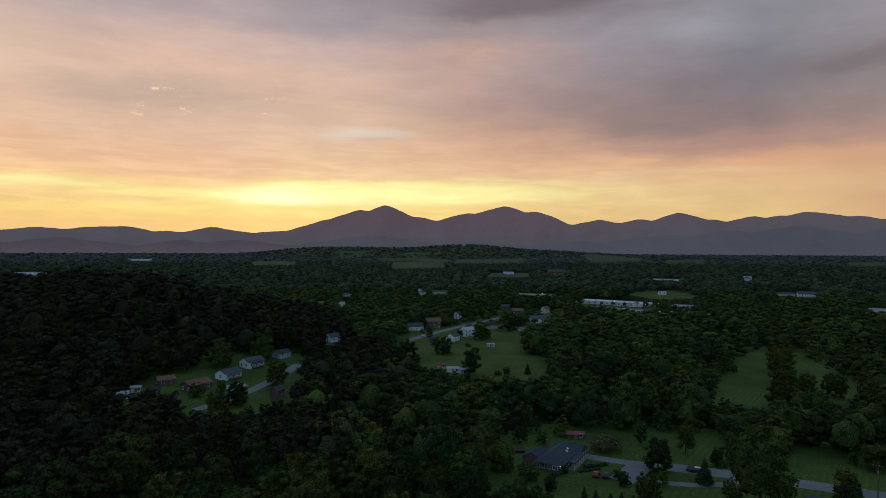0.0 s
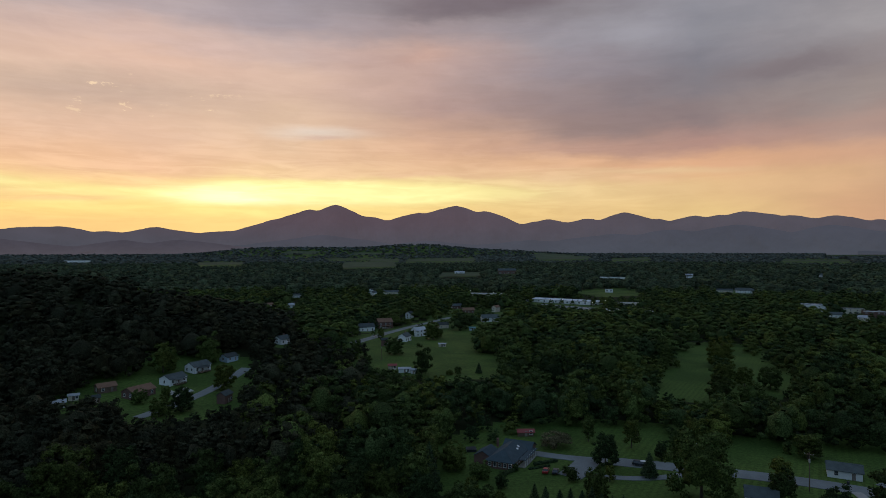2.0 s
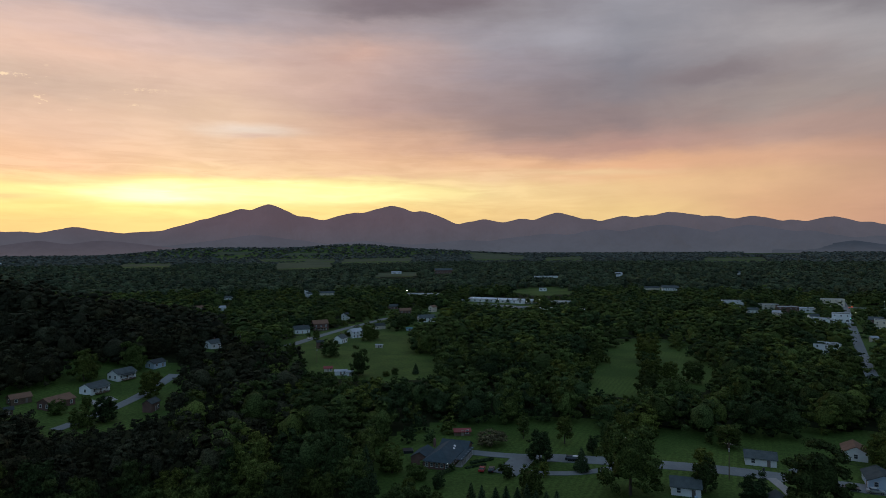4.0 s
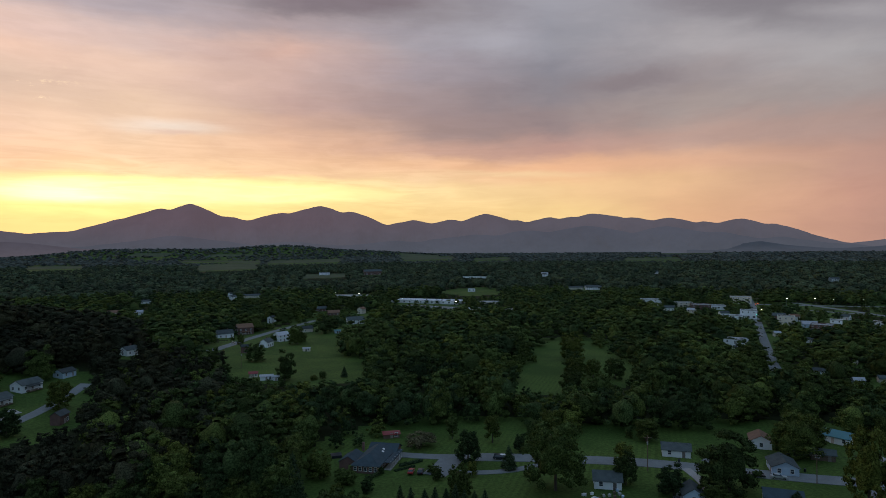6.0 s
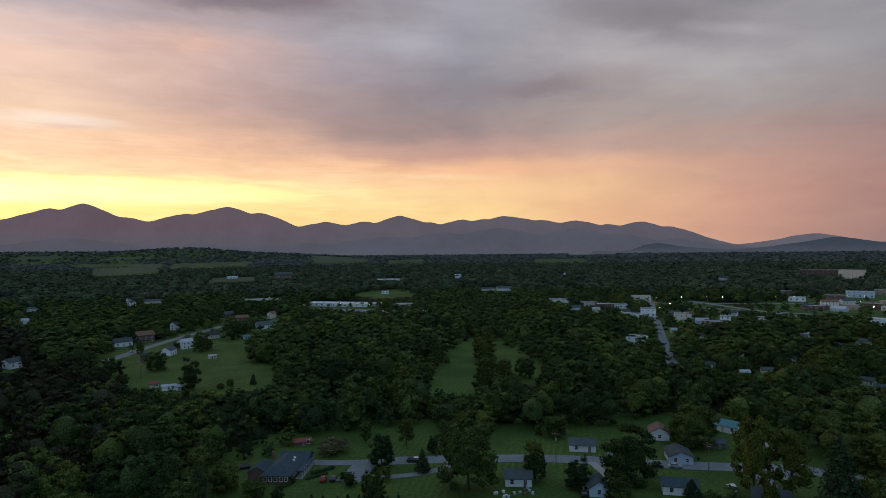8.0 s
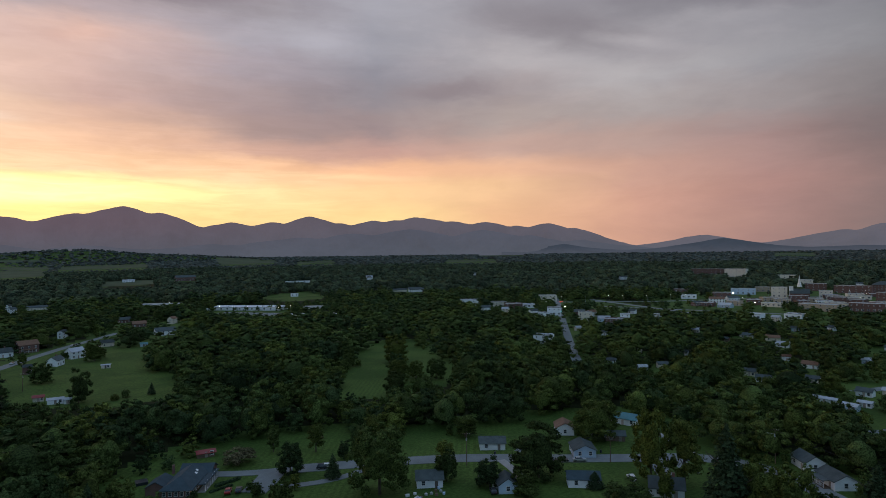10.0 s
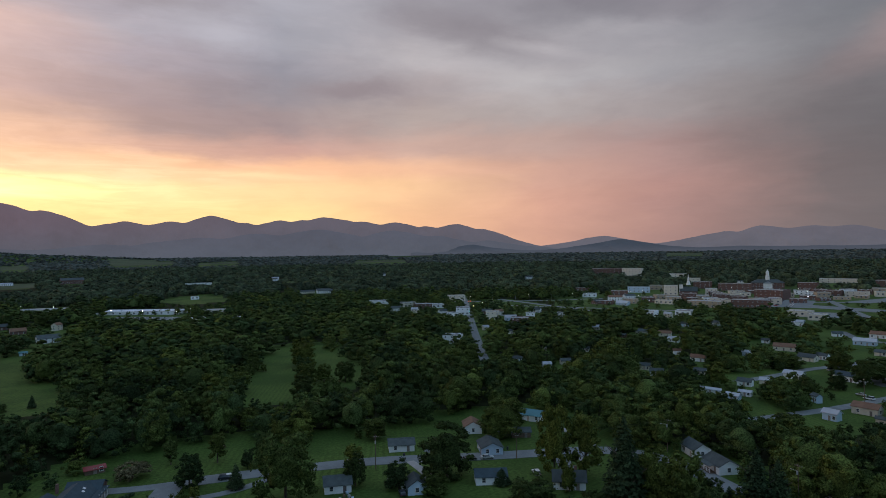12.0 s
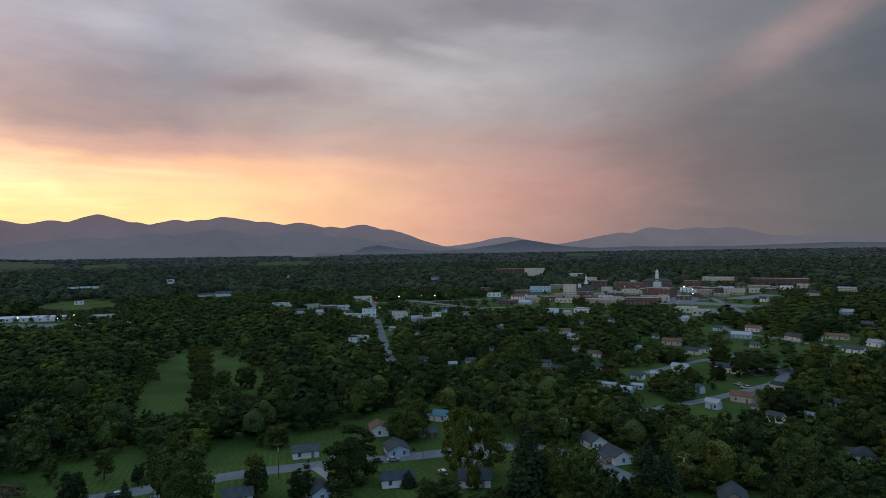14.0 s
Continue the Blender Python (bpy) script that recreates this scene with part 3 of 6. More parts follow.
def road(name, width, points, label, lift=0.12, material=ASPHALT, kind="structure"):
    """A paved strip that follows the land."""
    p = np.array(points, float)
    seg = np.concatenate([[0], np.cumsum(np.hypot(*np.diff(p, axis=0).T))])
    s = np.arange(0, seg[-1], 4.0)
    c = np.stack([np.interp(s, seg, p[:, 0]), np.interp(s, seg, p[:, 1])], -1)
    for _ in range(6):
        c[1:-1] = (c[:-2] + 2 * c[1:-1] + c[2:]) / 4
    t = np.gradient(c, axis=0)
    t /= np.linalg.norm(t, axis=1)[:, None]
    side = np.stack([t[:, 1], -t[:, 0]], -1)
    for q in c[::2]:
        KEEP_OFF.append((q[0], q[1], width * 0.5, 0.6))
    rows = []
    for k, dz in ((-0.5, -0.3), (-0.5, 0), (0, 0.04), (0.5, 0), (0.5, -0.3)):
        q = c + side * k * width
        rows.append(np.column_stack([q, height(q[:, 0], q[:, 1]) + lift + dz]))
    ob = new(name, solid(name, np.concatenate(rows), grid_faces(5, len(s)), material))
    return tagged(ob, label, "road", kind=kind)


road("road", 8, [(73, 204), (94, 196), (122, 183), (137, 173), (151, 162), (166, 152), (180, 143), (191, 137), (200, 122), (198, 105), (191, 90), (182, 70), (175, 45)], "grey asphalt street past small houses and lawns")
road("road", 5.5, [(-106, 268), (-98, 285), (-90, 308), (-84, 339), (-82, 357)], "narrow grey asphalt street between brick houses")
road("road", 7, [(-30, 455), (-21, 480), (-6, 526), (14, 575), (31, 607), (60, 660)], "grey asphalt street rising between white houses")
road("road", 6.5, [(290, 292), (309, 315), (384, 400), (479, 507), (604, 647), (700, 760)], "straight main street running into the town")
road("road", 6, [(270, 115), (287, 108), (315, 97), (369, 82), (400, 85), (430, 80)], "grey asphalt side street beside a lawn")
road("road", 6, [(340, 152), (368, 145), (407, 138), (430, 128), (470, 120)], "narrow street between small houses")
road("road", 7, [(600, 180), (557, 156), (544, 116), (531, 109), (520, 60)], "curving street between houses")


# ---------------------------------------------------------------- plants
rng = np.random.default_rng(7)


def ico(level):
    bm = bmesh.new()
    bmesh.ops.create_icosphere(bm, subdivisions=level, radius=1.0)
    v = np.array([p.co[:] for p in bm.verts])
    f = np.array([[q.index for q in t.verts] for t in bm.faces])
    bm.free()
    return v, f


ICO1, ICO2 = ico(1), ico(2)


def leaf_quads(places, normals, size, r):
    """Small folded leaf sprays, two triangles each."""
    k = len(places)
    a = np.cross(normals, r.normal(size=(k, 3)))
    a /= np.linalg.norm(a, axis=1)[:, None] + 1e-9
    b = np.cross(normals, a)
    s = size * r.uniform(0.6, 1.3, (k, 1))
    bend = normals * s * 0.25
    v = np.stack([places - a * s - bend, places + b * s * 0.8, places + a * s - bend, places - b * s * 0.8], 1).reshape(-1, 3)
    i = np.arange(k)[:, None] * 4
    return v, np.concatenate([i + [0, 1, 2], i + [0, 2, 3]])


def broadleaf(seed, lobes, leaves, size, core, slim=1.0, base=0.1, tops=1, bough=1.0, spray=0.55, heart=None):
    """Crown of a tree one metre high: one or more domes of overlapping boughs, each a lump of leaf sprays, with gaps between them."""
    r = np.random.default_rng(seed)
    domes = [(0.0, 0.0, 1.0, 1.0)]
    for k in range(tops - 1):
        ang = r.uniform(0, 2 * np.pi)
        domes.append((0.15 * slim * math.cos(ang), 0.15 * slim * math.sin(ang), r.uniform(0.68, 0.9), r.uniform(0.62, 0.8)))
    c, rad = [], []
    for k in range(lobes):
        dx, dy, high, broad = domes[k % len(domes)]
        u = ((k // len(domes)) + r.uniform(0, 1)) / math.ceil(lobes / len(domes))
        z = base + 0.05 + u * (0.86 * high - base)
        reach = slim * broad * 0.29 * max(0.05, math.sin(math.pi * (0.14 + 0.76 * u) ** 0.80)) ** 0.5
        ang = 2.4 * k + r.uniform(-0.6, 0.6)
        q = reach * r.uniform(0.66, 1.08)
        c.append((dx + q * math.cos(ang), dy + q * math.sin(ang), z))
        rad.append(r.uniform(0.075, 0.125) * bough * (26 / max(lobes, 5)) ** 0.30)
    c, rad = np.array(c), np.array(rad)
    vs, fs, at = [], [], 0
    cores = [(np.array((dx, dy, base + 0.40 * high)), np.array((0.19 * slim * broad, 0.19 * slim * broad, 0.31 * high)) * (1.3 if lobes < 6 else 1.0), heart or core) for dx, dy, high, broad in domes]
    cores += [(p, q * 0.74, core) for p, q in zip(c, rad)]
    for i, (p, q, shape) in enumerate(cores):
        way = r.normal(size=(5, 3)) * 2.4
        lump = np.sin(shape[0] @ way.T + r.uniform(0, 6, 5)).mean(1)[:, None]
        v = shape[0] * (1 + 0.22 * lump + 0.06 * r.normal(size=(len(shape[0]), 1))) * q * (1, 1, 1 if i < len(domes) else 0.86) + p
        f = shape[1]
        if i < len(domes):
            f = f[shape[0][f][:, :, 2].mean(1) > -0.5]
        else:
            # the hidden side of a bough, towards the stem and below, is left out
            out = np.array((*(p[:2] / (np.linalg.norm(p[:2]) + 1e-6)), 0.55))
            f = f[(shape[0][f].mean(1) @ out) > -0.45]
        vs.append(v)
        fs.append(f + at)
        at += len(v)
    if leaves:
        pick = r.choice(len(c), leaves * 4, p=rad ** 2 / (rad ** 2).sum())
        d = r.normal(size=(leaves * 4, 3))
        d[:, 2] = d[:, 2] * 0.8 + 0.35
        d[:, :2] += 1.1 * c[pick][:, :2] / (slim * 0.31)
        d /= np.linalg.norm(d, axis=1)[:, None]
        p = c[pick] + d * rad[pick][:, None] * r.uniform(0.70, 1.24, (leaves * 4, 1)) * (1, 1, 0.92)
        gap = np.linalg.norm(p[:, None] - c[None], axis=2) / rad[None]
        gap[np.arange(len(p)), pick] = 9
        keep = np.where(gap.min(1) > 0.72)[0][:leaves]
        nrm = d[keep] + spray * r.normal(size=(len(keep), 3))
        nrm /= np.linalg.norm(nrm, axis=1)[:, None]
        v, f = leaf_quads(p[keep], nrm, size, r)
        vs.append(v)
        fs.append(f + at)
    return np.concatenate(vs), np.concatenate(fs)


def conifer(seed, tiers, per, size):
    """Crown of a needle tree one metre high: drooping tiers of sprays round the stem."""
    r = np.random.default_rng(seed)
    vs, fs, at = [], [], 0
    for k in range(tiers):
        u = k / (tiers - 1)
        z, reach = 0.12 + 0.86 * u, 0.23 * (1 - u) ** 0.8 + 0.012
        m = max(5, int(per * (1 - 0.75 * u)))
        ang = np.arange(m) * 2 * np.pi / m + r.uniform(0, 6)
        q = reach * r.uniform(0.55, 1.1, m)
        places = np.stack([q * np.cos(ang), q * np.sin(ang), z - 0.10 * q + r.normal(0, 0.008, m)], -1)
        nrm = np.stack([0.6 * np.cos(ang), 0.6 * np.sin(ang), np.full(m, 0.8)], -1) + 0.3 * r.normal(size=(m, 3))
        nrm /= np.linalg.norm(nrm, axis=1)[:, None]
        v, f = leaf_quads(places, nrm, size * (1.15 - 0.6 * u), r)
        vs.append(v)
        fs.append(f + at)
        at += len(v)
    ring = np.arange(8) * 2 * np.pi / 8
    for z0, r0 in ((0.1, 0.17), (0.5, 0.10)):
        v = np.concatenate([np.stack([r0 * np.cos(ring), r0 * np.sin(ring), np.full(8, z0)], -1), [[0, 0, z0 + 0.45]]])
        vs.append(v)
        fs.append(np.array([[i, (i + 1) % 8, 8] for i in range(8)]) + at)
        at += 9
    return np.concatenate(vs), np.concatenate(fs)


def trunk_mesh(name, seed, thick=0.022, top=0.72):
    """Tapered trunk one metre tree high, with limbs."""
    r = np.random.default_rng(seed)
    vs, fs, at = [], [], 0

    def limb(a, b, ra, rb):
        nonlocal at
        a, b = np.array(a), np.array(b)
        d = (b - a) / np.linalg.norm(b - a)
        u = np.cross(d, (0.3, 0.9, 0.2))
        u /= np.linalg.norm(u)
        w = np.cross(d, u)
        ang = np.arange(6) * np.pi / 3
        ring = np.cos(ang)[:, None] * u + np.sin(ang)[:, None] * w
        vs.append(np.concatenate([a + ring * ra, b + ring * rb]))
        fs.append(np.array([[i, (i + 1) % 6, 6 + (i + 1) % 6, 6 + i] for i in range(6)]) + at)
        at += 12

    limb((0, 0, -0.02), (0, 0, 0.3), thick, thick * 0.75)
    limb((0, 0, 0.3), (0.01, 0.0, top), thick * 0.75, thick * 0.2)
    for k in range(6):
        ang, z = 1.05 * k + r.uniform(-0.3, 0.3), 0.26 + 0.06 * k
        limb((0, 0, z), (0.2 * math.cos(ang), 0.2 * math.sin(ang), z + 0.18), thick * 0.45, thick * 0.12)
    return solid(name, np.concatenate(vs), np.concatenate(fs), BARK)


TREES = {"maple": [], "broad": [], "slim": [], "conifer": [], "blossom": [solid("crown", *broadleaf(71, 26, 900, 0.024, ICO1), BLOSSOM, True)]}
for k in range(8):
    slim, base, tops = ((1.05, 0.03, 1), (1.15, 0.02, 2), (0.95, 0.02, 1), (1.1, 0.04, 3), (1.0, 0.03, 2), (1.2, 0.05, 1), (0.9, 0.02, 2), (1.05, 0.02, 3))[k]
    TREES["broad"].append(solid("crown", *broadleaf(20 + k, 60, 2800, 0.0168, ICO1, slim, base, tops, heart=ICO2), (MAPLE, LEAF, ASH, LEAF)[k % 4], True))
for k in range(2):
    TREES["slim"].append(solid("crown", *broadleaf(40 + k, 22, 1000, 0.019, ICO1, 0.62, 0.12), (LEAF, MAPLE)[k], True))
for k in range(2):
    TREES["conifer"].append(solid("crown", *conifer(60 + k, 30, 52, 0.032), NEEDLE))
for k in range(3):
    TREES["maple"].append(solid("crown", *broadleaf(50 + k, 60, 2800, 0.0168, ICO1, 1.0, 0.04, 1 + k % 2, heart=ICO2), MAPLE, True))
TRUNK = trunk_mesh("trunk", 5)
LABELS = {"maple": "spreading maple with light yellow-green leaves", "broad": "full-leaved broadleaf tree with a rounded dark green crown", "slim": "young upright broadleaf tree with a narrow crown", "conifer": "tall dark green conifer with drooping tiers"}


def tree(x, y, tall, sort="broad", wide=1.0, label=""):
    ob = new("tree")
    z = float(height(np.array([x]), np.array([y]))[0])
    ob.matrix_world = pose(x, y, z, 0, 0, rng.uniform(0, 360)) @ Matrix.Diagonal((tall * wide, tall * wide, tall, 1))
    tagged(ob, label or LABELS[sort], "tree", "trees")
    for name, data in (("trunk", TRUNK), ("crown", TREES[sort][rng.integers(len(TREES[sort]))])):
        p = new(name, data)
        p.parent = ob
    return ob


def scatter(near, far, spacing, az=(-44, 94)):
    """Jittered places on a sheet of land between two distances."""
    g = np.arange(-far, far, spacing)
    x, y = np.meshgrid(g, g)
    x = (x + (np.arange(len(g)) % 2)[:, None] * spacing / 2).ravel()
    y = y.ravel()
    x, y = x + rng.uniform(-0.42, 0.42, len(x)) * spacing, y + rng.uniform(-0.42, 0.42, len(y)) * spacing
    d, a = np.hypot(x, y), np.degrees(np.arctan2(x, y))
    ok = (d > near) & (d <= far) & (a > az[0]) & (a < az[1])
    return x[ok], y[ok]


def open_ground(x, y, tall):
    """Where a tree would stand on, or hide from the camera, open ground, a house or a street."""
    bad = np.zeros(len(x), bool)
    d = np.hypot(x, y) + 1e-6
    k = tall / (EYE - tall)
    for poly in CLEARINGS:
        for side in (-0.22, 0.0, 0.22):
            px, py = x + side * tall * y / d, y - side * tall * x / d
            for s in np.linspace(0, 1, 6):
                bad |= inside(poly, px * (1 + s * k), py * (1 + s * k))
    # share: how far along the camera's sight line trees keep clear
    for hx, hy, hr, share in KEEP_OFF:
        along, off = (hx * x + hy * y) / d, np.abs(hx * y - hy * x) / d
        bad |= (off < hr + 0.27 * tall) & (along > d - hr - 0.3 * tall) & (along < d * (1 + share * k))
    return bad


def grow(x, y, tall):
    """Keeps the trees that fit; those that would hang over open ground, or hide it from the camera, shrink or go."""
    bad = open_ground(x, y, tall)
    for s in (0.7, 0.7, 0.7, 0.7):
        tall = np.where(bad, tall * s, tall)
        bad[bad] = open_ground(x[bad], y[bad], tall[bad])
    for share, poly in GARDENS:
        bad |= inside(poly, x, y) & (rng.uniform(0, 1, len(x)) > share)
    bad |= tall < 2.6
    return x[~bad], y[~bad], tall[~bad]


def forest(name, templates, x, y, tall, wide, material, label):
    """Many trees too far or too dense to count, as one mesh."""
    vs, fs, tones, at = [], [], [], 0
    kind = rng.integers(len(templates), size=len(x))
    turn = rng.uniform(0, 2 * np.pi, len(x))
    z = height(x, y)
    for k, (tv, tf) in enumerate(templates):
        w = np.where(kind == k)[0]
        if not len(w):
            continue
        c, s = np.cos(turn[w])[:, None], np.sin(turn[w])[:, None]
        v = np.stack([(tv[None, :, 0] * c - tv[None, :, 1] * s) * wide[w][:, None] + x[w][:, None],
                      (tv[None, :, 0] * s + tv[None, :, 1] * c) * wide[w][:, None] + y[w][:, None],
                      tv[None, :, 2] * tall[w][:, None] + z[w][:, None]], -1)
        f = tf[None] + (np.arange(len(w)) * len(tv))[:, None, None] + at
        vs.append(v.reshape(-1, 3))
        fs.append(f.reshape(-1, 3))
        tones.append(np.repeat(rng.uniform(0, 1, len(w)), len(tv)))
        at += len(w) * len(tv)
    mesh = solid(name, np.concatenate(vs), np.concatenate(fs), material, True)
    mesh.attributes.new("tree_tone", "FLOAT", "POINT").data.foreach_set("value", np.concatenate(tones).astype(np.float32))
    return tagged(new(name, mesh), label, "woods", kind="stuff")


# ---------------------------------------------------------------- building kit
def part(name, data, parent, label="", m=None):
    """Links a mesh as one part under a thing or under a part."""
    ob = new(name, data)
    ob.parent = parent
    if m is not None:
        ob.matrix_basis = m
    return tagged(ob, label)


def box_mesh(name, size, at, material, bevel=0.0):
    bm = bmesh.new()
    bmesh.ops.create_cube(bm, size=1.0, matrix=Matrix.Translation(at) @ Matrix.Diagonal((*size, 1)))
    if bevel:
        bmesh.ops.bevel(bm, geom=bm.edges[:], offset=bevel, segments=1, affect="EDGES")
    mesh = bpy.data.meshes.new(name)
    bm.to_mesh(mesh)
    bm.free()
    mesh.materials.append(material)
    return mesh


def poly_mesh(name, verts, faces, material):
    mesh = bpy.data.meshes.new(name)
    mesh.from_pydata(verts, [], faces)
    mesh.materials.append(material)
    mesh.update()
    return mesh


def lathe(name, profile, sides, material):
    """A turned shape from (radius, height) steps."""
    ang = np.arange(sides) * 2 * np.pi / sides
    v = np.concatenate([np.stack([r * np.cos(ang), r * np.sin(ang), np.full(sides, z)], -1) for r, z in profile])
    f = [[i * sides + j, i * sides + (j + 1) % sides, (i + 1) * sides + (j + 1) % sides, (i + 1) * sides + j] for i in range(len(profile) - 1) for j in range(sides)]
    return solid(name, v, f, material)


def land(x, y):
    return float(height(np.array([float(x)]), np.array([float(y)]))[0])


# one window, door and chimney shape for all the houses: the reveal, bars and sill stand proud of the wall
def window_meshes(w, h):
    bm = bmesh.new()
    for sx, sz, cx, cz, t in ((w + 0.24, 0.12, 0, h / 2 + 0.06, 0.1), (w + 0.34, 0.14, 0, -h / 2 - 0.07, 0.16), (0.12, h, -w / 2 - 0.06, 0, 0.1), (0.12, h, w / 2 + 0.06, 0, 0.1), (w, 0.06, 0, 0, 0.07)):
        bmesh.ops.create_cube(bm, size=1.0, matrix=Matrix.Translation((cx, -t / 2 + 0.02, cz)) @ Matrix.Diagonal((sx, t, sz, 1)))
    mesh = bpy.data.meshes.new("window")
    bm.to_mesh(mesh)
    bm.free()
    mesh.materials.append(TRIM)
    return mesh, box_mesh("pane", (w, 0.04, h), (0, -0.015, 0), GLASS)


WINDOW = window_meshes(1.0, 1.3)
SHOPWIN = window_meshes(2.2, 1.7)
DOOR = box_mesh("door", (1.0, 0.08, 2.05), (0, -0.03, 1.05), matter("painted_door", (0.36, 0.30, 0.27), 0.5, vary=0.6), 0.01)
CHIMNEY = box_mesh("chimney", (0.8, 0.6, 2.2), (0, 0, 0), BRICK, 0.03)


def opening(meshes, parent, m):
    w = part("window", meshes[0], parent, "", m)
    part("pane", meshes[1], w, "dark window glass")
    return w


def roof_mesh(w, d, h, rise, material, hip=False, over=0.45, thick=0.16):
    """Two pitched slabs with eaves, or four for a hipped roof."""
    a, b = w / 2 + over, d / 2 + over
    drop = rise * over / (d / 2)
    top, low = h + rise, h - drop
    inset = b if hip else 0.0
    inset = min(inset, a * 0.92)
    v = []
    for dz in (0.02, thick + 0.02):
        v += [(-a, -b, low + dz), (a, -b, low + dz), (a, b, low + dz), (-a, b, low + dz), (-a + inset, 0, top + dz), (a - inset, 0, top + dz)]
    f = [(6, 7, 11, 10), (8, 9, 10, 11), (4, 5, 1, 0), (5, 4, 3, 2), (0, 1, 7, 6), (2, 3, 9, 8), (1, 2, 8, 7), (3, 0, 6, 9)]
    f = f[:6]
    if hip:
        f += [(7, 8, 11), (9, 6, 10), (1, 2, 8, 7), (3, 0, 6, 9), (1, 5, 2), (3, 4, 0)]
    else:
        f += [(1, 5, 11, 7), (5, 2, 8, 11), (4, 0, 6, 10), (3, 4, 10, 9)]
    return poly_mesh("roof", v, f, material)


def wall_mesh(w, d, h, rise, material, hip=False):
    a, b = w / 2, d / 2
    v = [(-a, -b, -1.0), (a, -b, -1.0), (a, b, -1.0), (-a, b, -1.0), (-a, -b, h), (a, -b, h), (a, b, h), (-a, b, h)]
    f = [(0, 1, 5, 4), (2, 3, 7, 6)]
    if hip:
        f += [(1, 2, 6, 5), (3, 0, 4, 7)]
    else:
        v += [(-a, 0, h + rise), (a, 0, h + rise)]
        f += [(1, 2, 6, 9, 5), (3, 0, 4, 8, 7)]
    return poly_mesh("wall", v, f, material)


def house(at, turn, size, wall, roof, label, porch=False, chimney=False, hip=False):
    x, y = at
    away = math.hypot(x, y)
    w, d, h, rise = (k * (0.82 if x > 270 and away < 640 else 1.0) for k in size)
    if x > 270 and away < 640:
        h = min(h, 3.2)
    ob = new("house")
    ob.matrix_world = pose(x, y, land(x, y), 0, 0, turn)
    tagged(ob, label, "shed" if w < 7.5 and h < 3 and d < 5 else "house", "houses")
    part("wall", wall_mesh(w, d, h, rise, wall, hip), ob)
    part("roof", roof_mesh(w, d, h, rise, roof, hip), ob)
    if chimney:
        part("chimney", CHIMNEY, ob, "brick chimney", pose(w * 0.22, d * 0.12, h + rise))
    KEEP_OFF.append((x, y, 0.5 * max(w, d) + 0.5, 0.62 if away < 280 else 0.55 if away < 420 else 0.8))
    storeys = [1.55] if h < 4.0 else [1.55, 4.0 if h > 5 else h - 0.75]
    small = w < 7.0 or d < 4.6
    if small:
        part("door", DOOR, ob, "", pose(0, -d / 2, 0))
        if w > 4:
            opening(WINDOW, ob, pose(w * 0.3, -d / 2, 1.45))
        return ob
    far = away > 900
    n = max(2, int(w / 3.4))
    for level, z in enumerate(storeys):
        for side in (1, -1):
            if far and side < 0:
                continue
            for k in range(n):
                u = (k + 0.5) / n * w - w / 2
                if level == 0 and k == n // 2:
                    part("door", DOOR, ob, "", pose(u * side, -d / 2 * side, 0, 0, 0, 0 if side > 0 else 180))
                    continue
                opening(WINDOW, ob, pose(u * side, -d / 2 * side, z, 0, 0, 0 if side > 0 else 180))
        for side in (1, -1):
            for u in ((-0.24, 0.24) if d > 7 else (0.0,)):
                opening(WINDOW, ob, pose(w / 2 * side, u * d, z, 0, 0, 90 * side))
    if not hip and rise > 2.3:
        for side in (1, -1):
            opening(WINDOW, ob, pose(w / 2 * side, 0, h + rise * 0.3, 0, 0, 90 * side) @ Matrix.Diagonal((0.7, 1, 0.7, 1)))
    if porch:
        pw = w * 0.62
        deck = part("porch_deck", box_mesh("porch_deck", (pw, 2.2, 0.5), (0, -d / 2 - 1.1, 0.1), WOOD, 0.02), ob)
        part("porch_roof", poly_mesh("porch_roof", [(-pw / 2 - .2, -d / 2 - 2.5, 2.3), (pw / 2 + .2, -d / 2 - 2.5, 2.3), (pw / 2 + .2, -d / 2 - .02, 2.62), (-pw / 2 - .2, -d / 2 - .02, 2.62), (-pw / 2 - .2, -d / 2 - 2.5, 2.45), (pw / 2 + .2, -d / 2 - 2.5, 2.45), (pw / 2 + .2, -d / 2 - .02, 2.77), (-pw / 2 - .2, -d / 2 - .02, 2.77)],
                                     [(4, 5, 6, 7), (3, 2, 1, 0), (0, 1, 5, 4), (1, 2, 6, 5), (3, 0, 4, 7)], roof), ob)
        post = box_mesh("porch_post", (0.14, 0.14, 2.1), (0, 0, 1.35), TRIM)
        for k in range(4):
            part("porch_post", post, ob, "", pose(-pw / 2 + 0.1 + k * (pw - 0.2) / 3, -d / 2 - 2.1, 0))
        rail = part("porch_rail", box_mesh("porch_rail", (pw, 0.08, 0.1), (0, -d / 2 - 2.1, 1.2), TRIM), ob)
        baluster = box_mesh("baluster", (0.05, 0.05, 0.8), (0, 0, 0.75), TRIM)
        for k in range(12):
            part("baluster", baluster, rail, "", pose(-pw / 2 + (k + 0.5) * pw / 12, -d / 2 - 2.1, 0))
    return ob


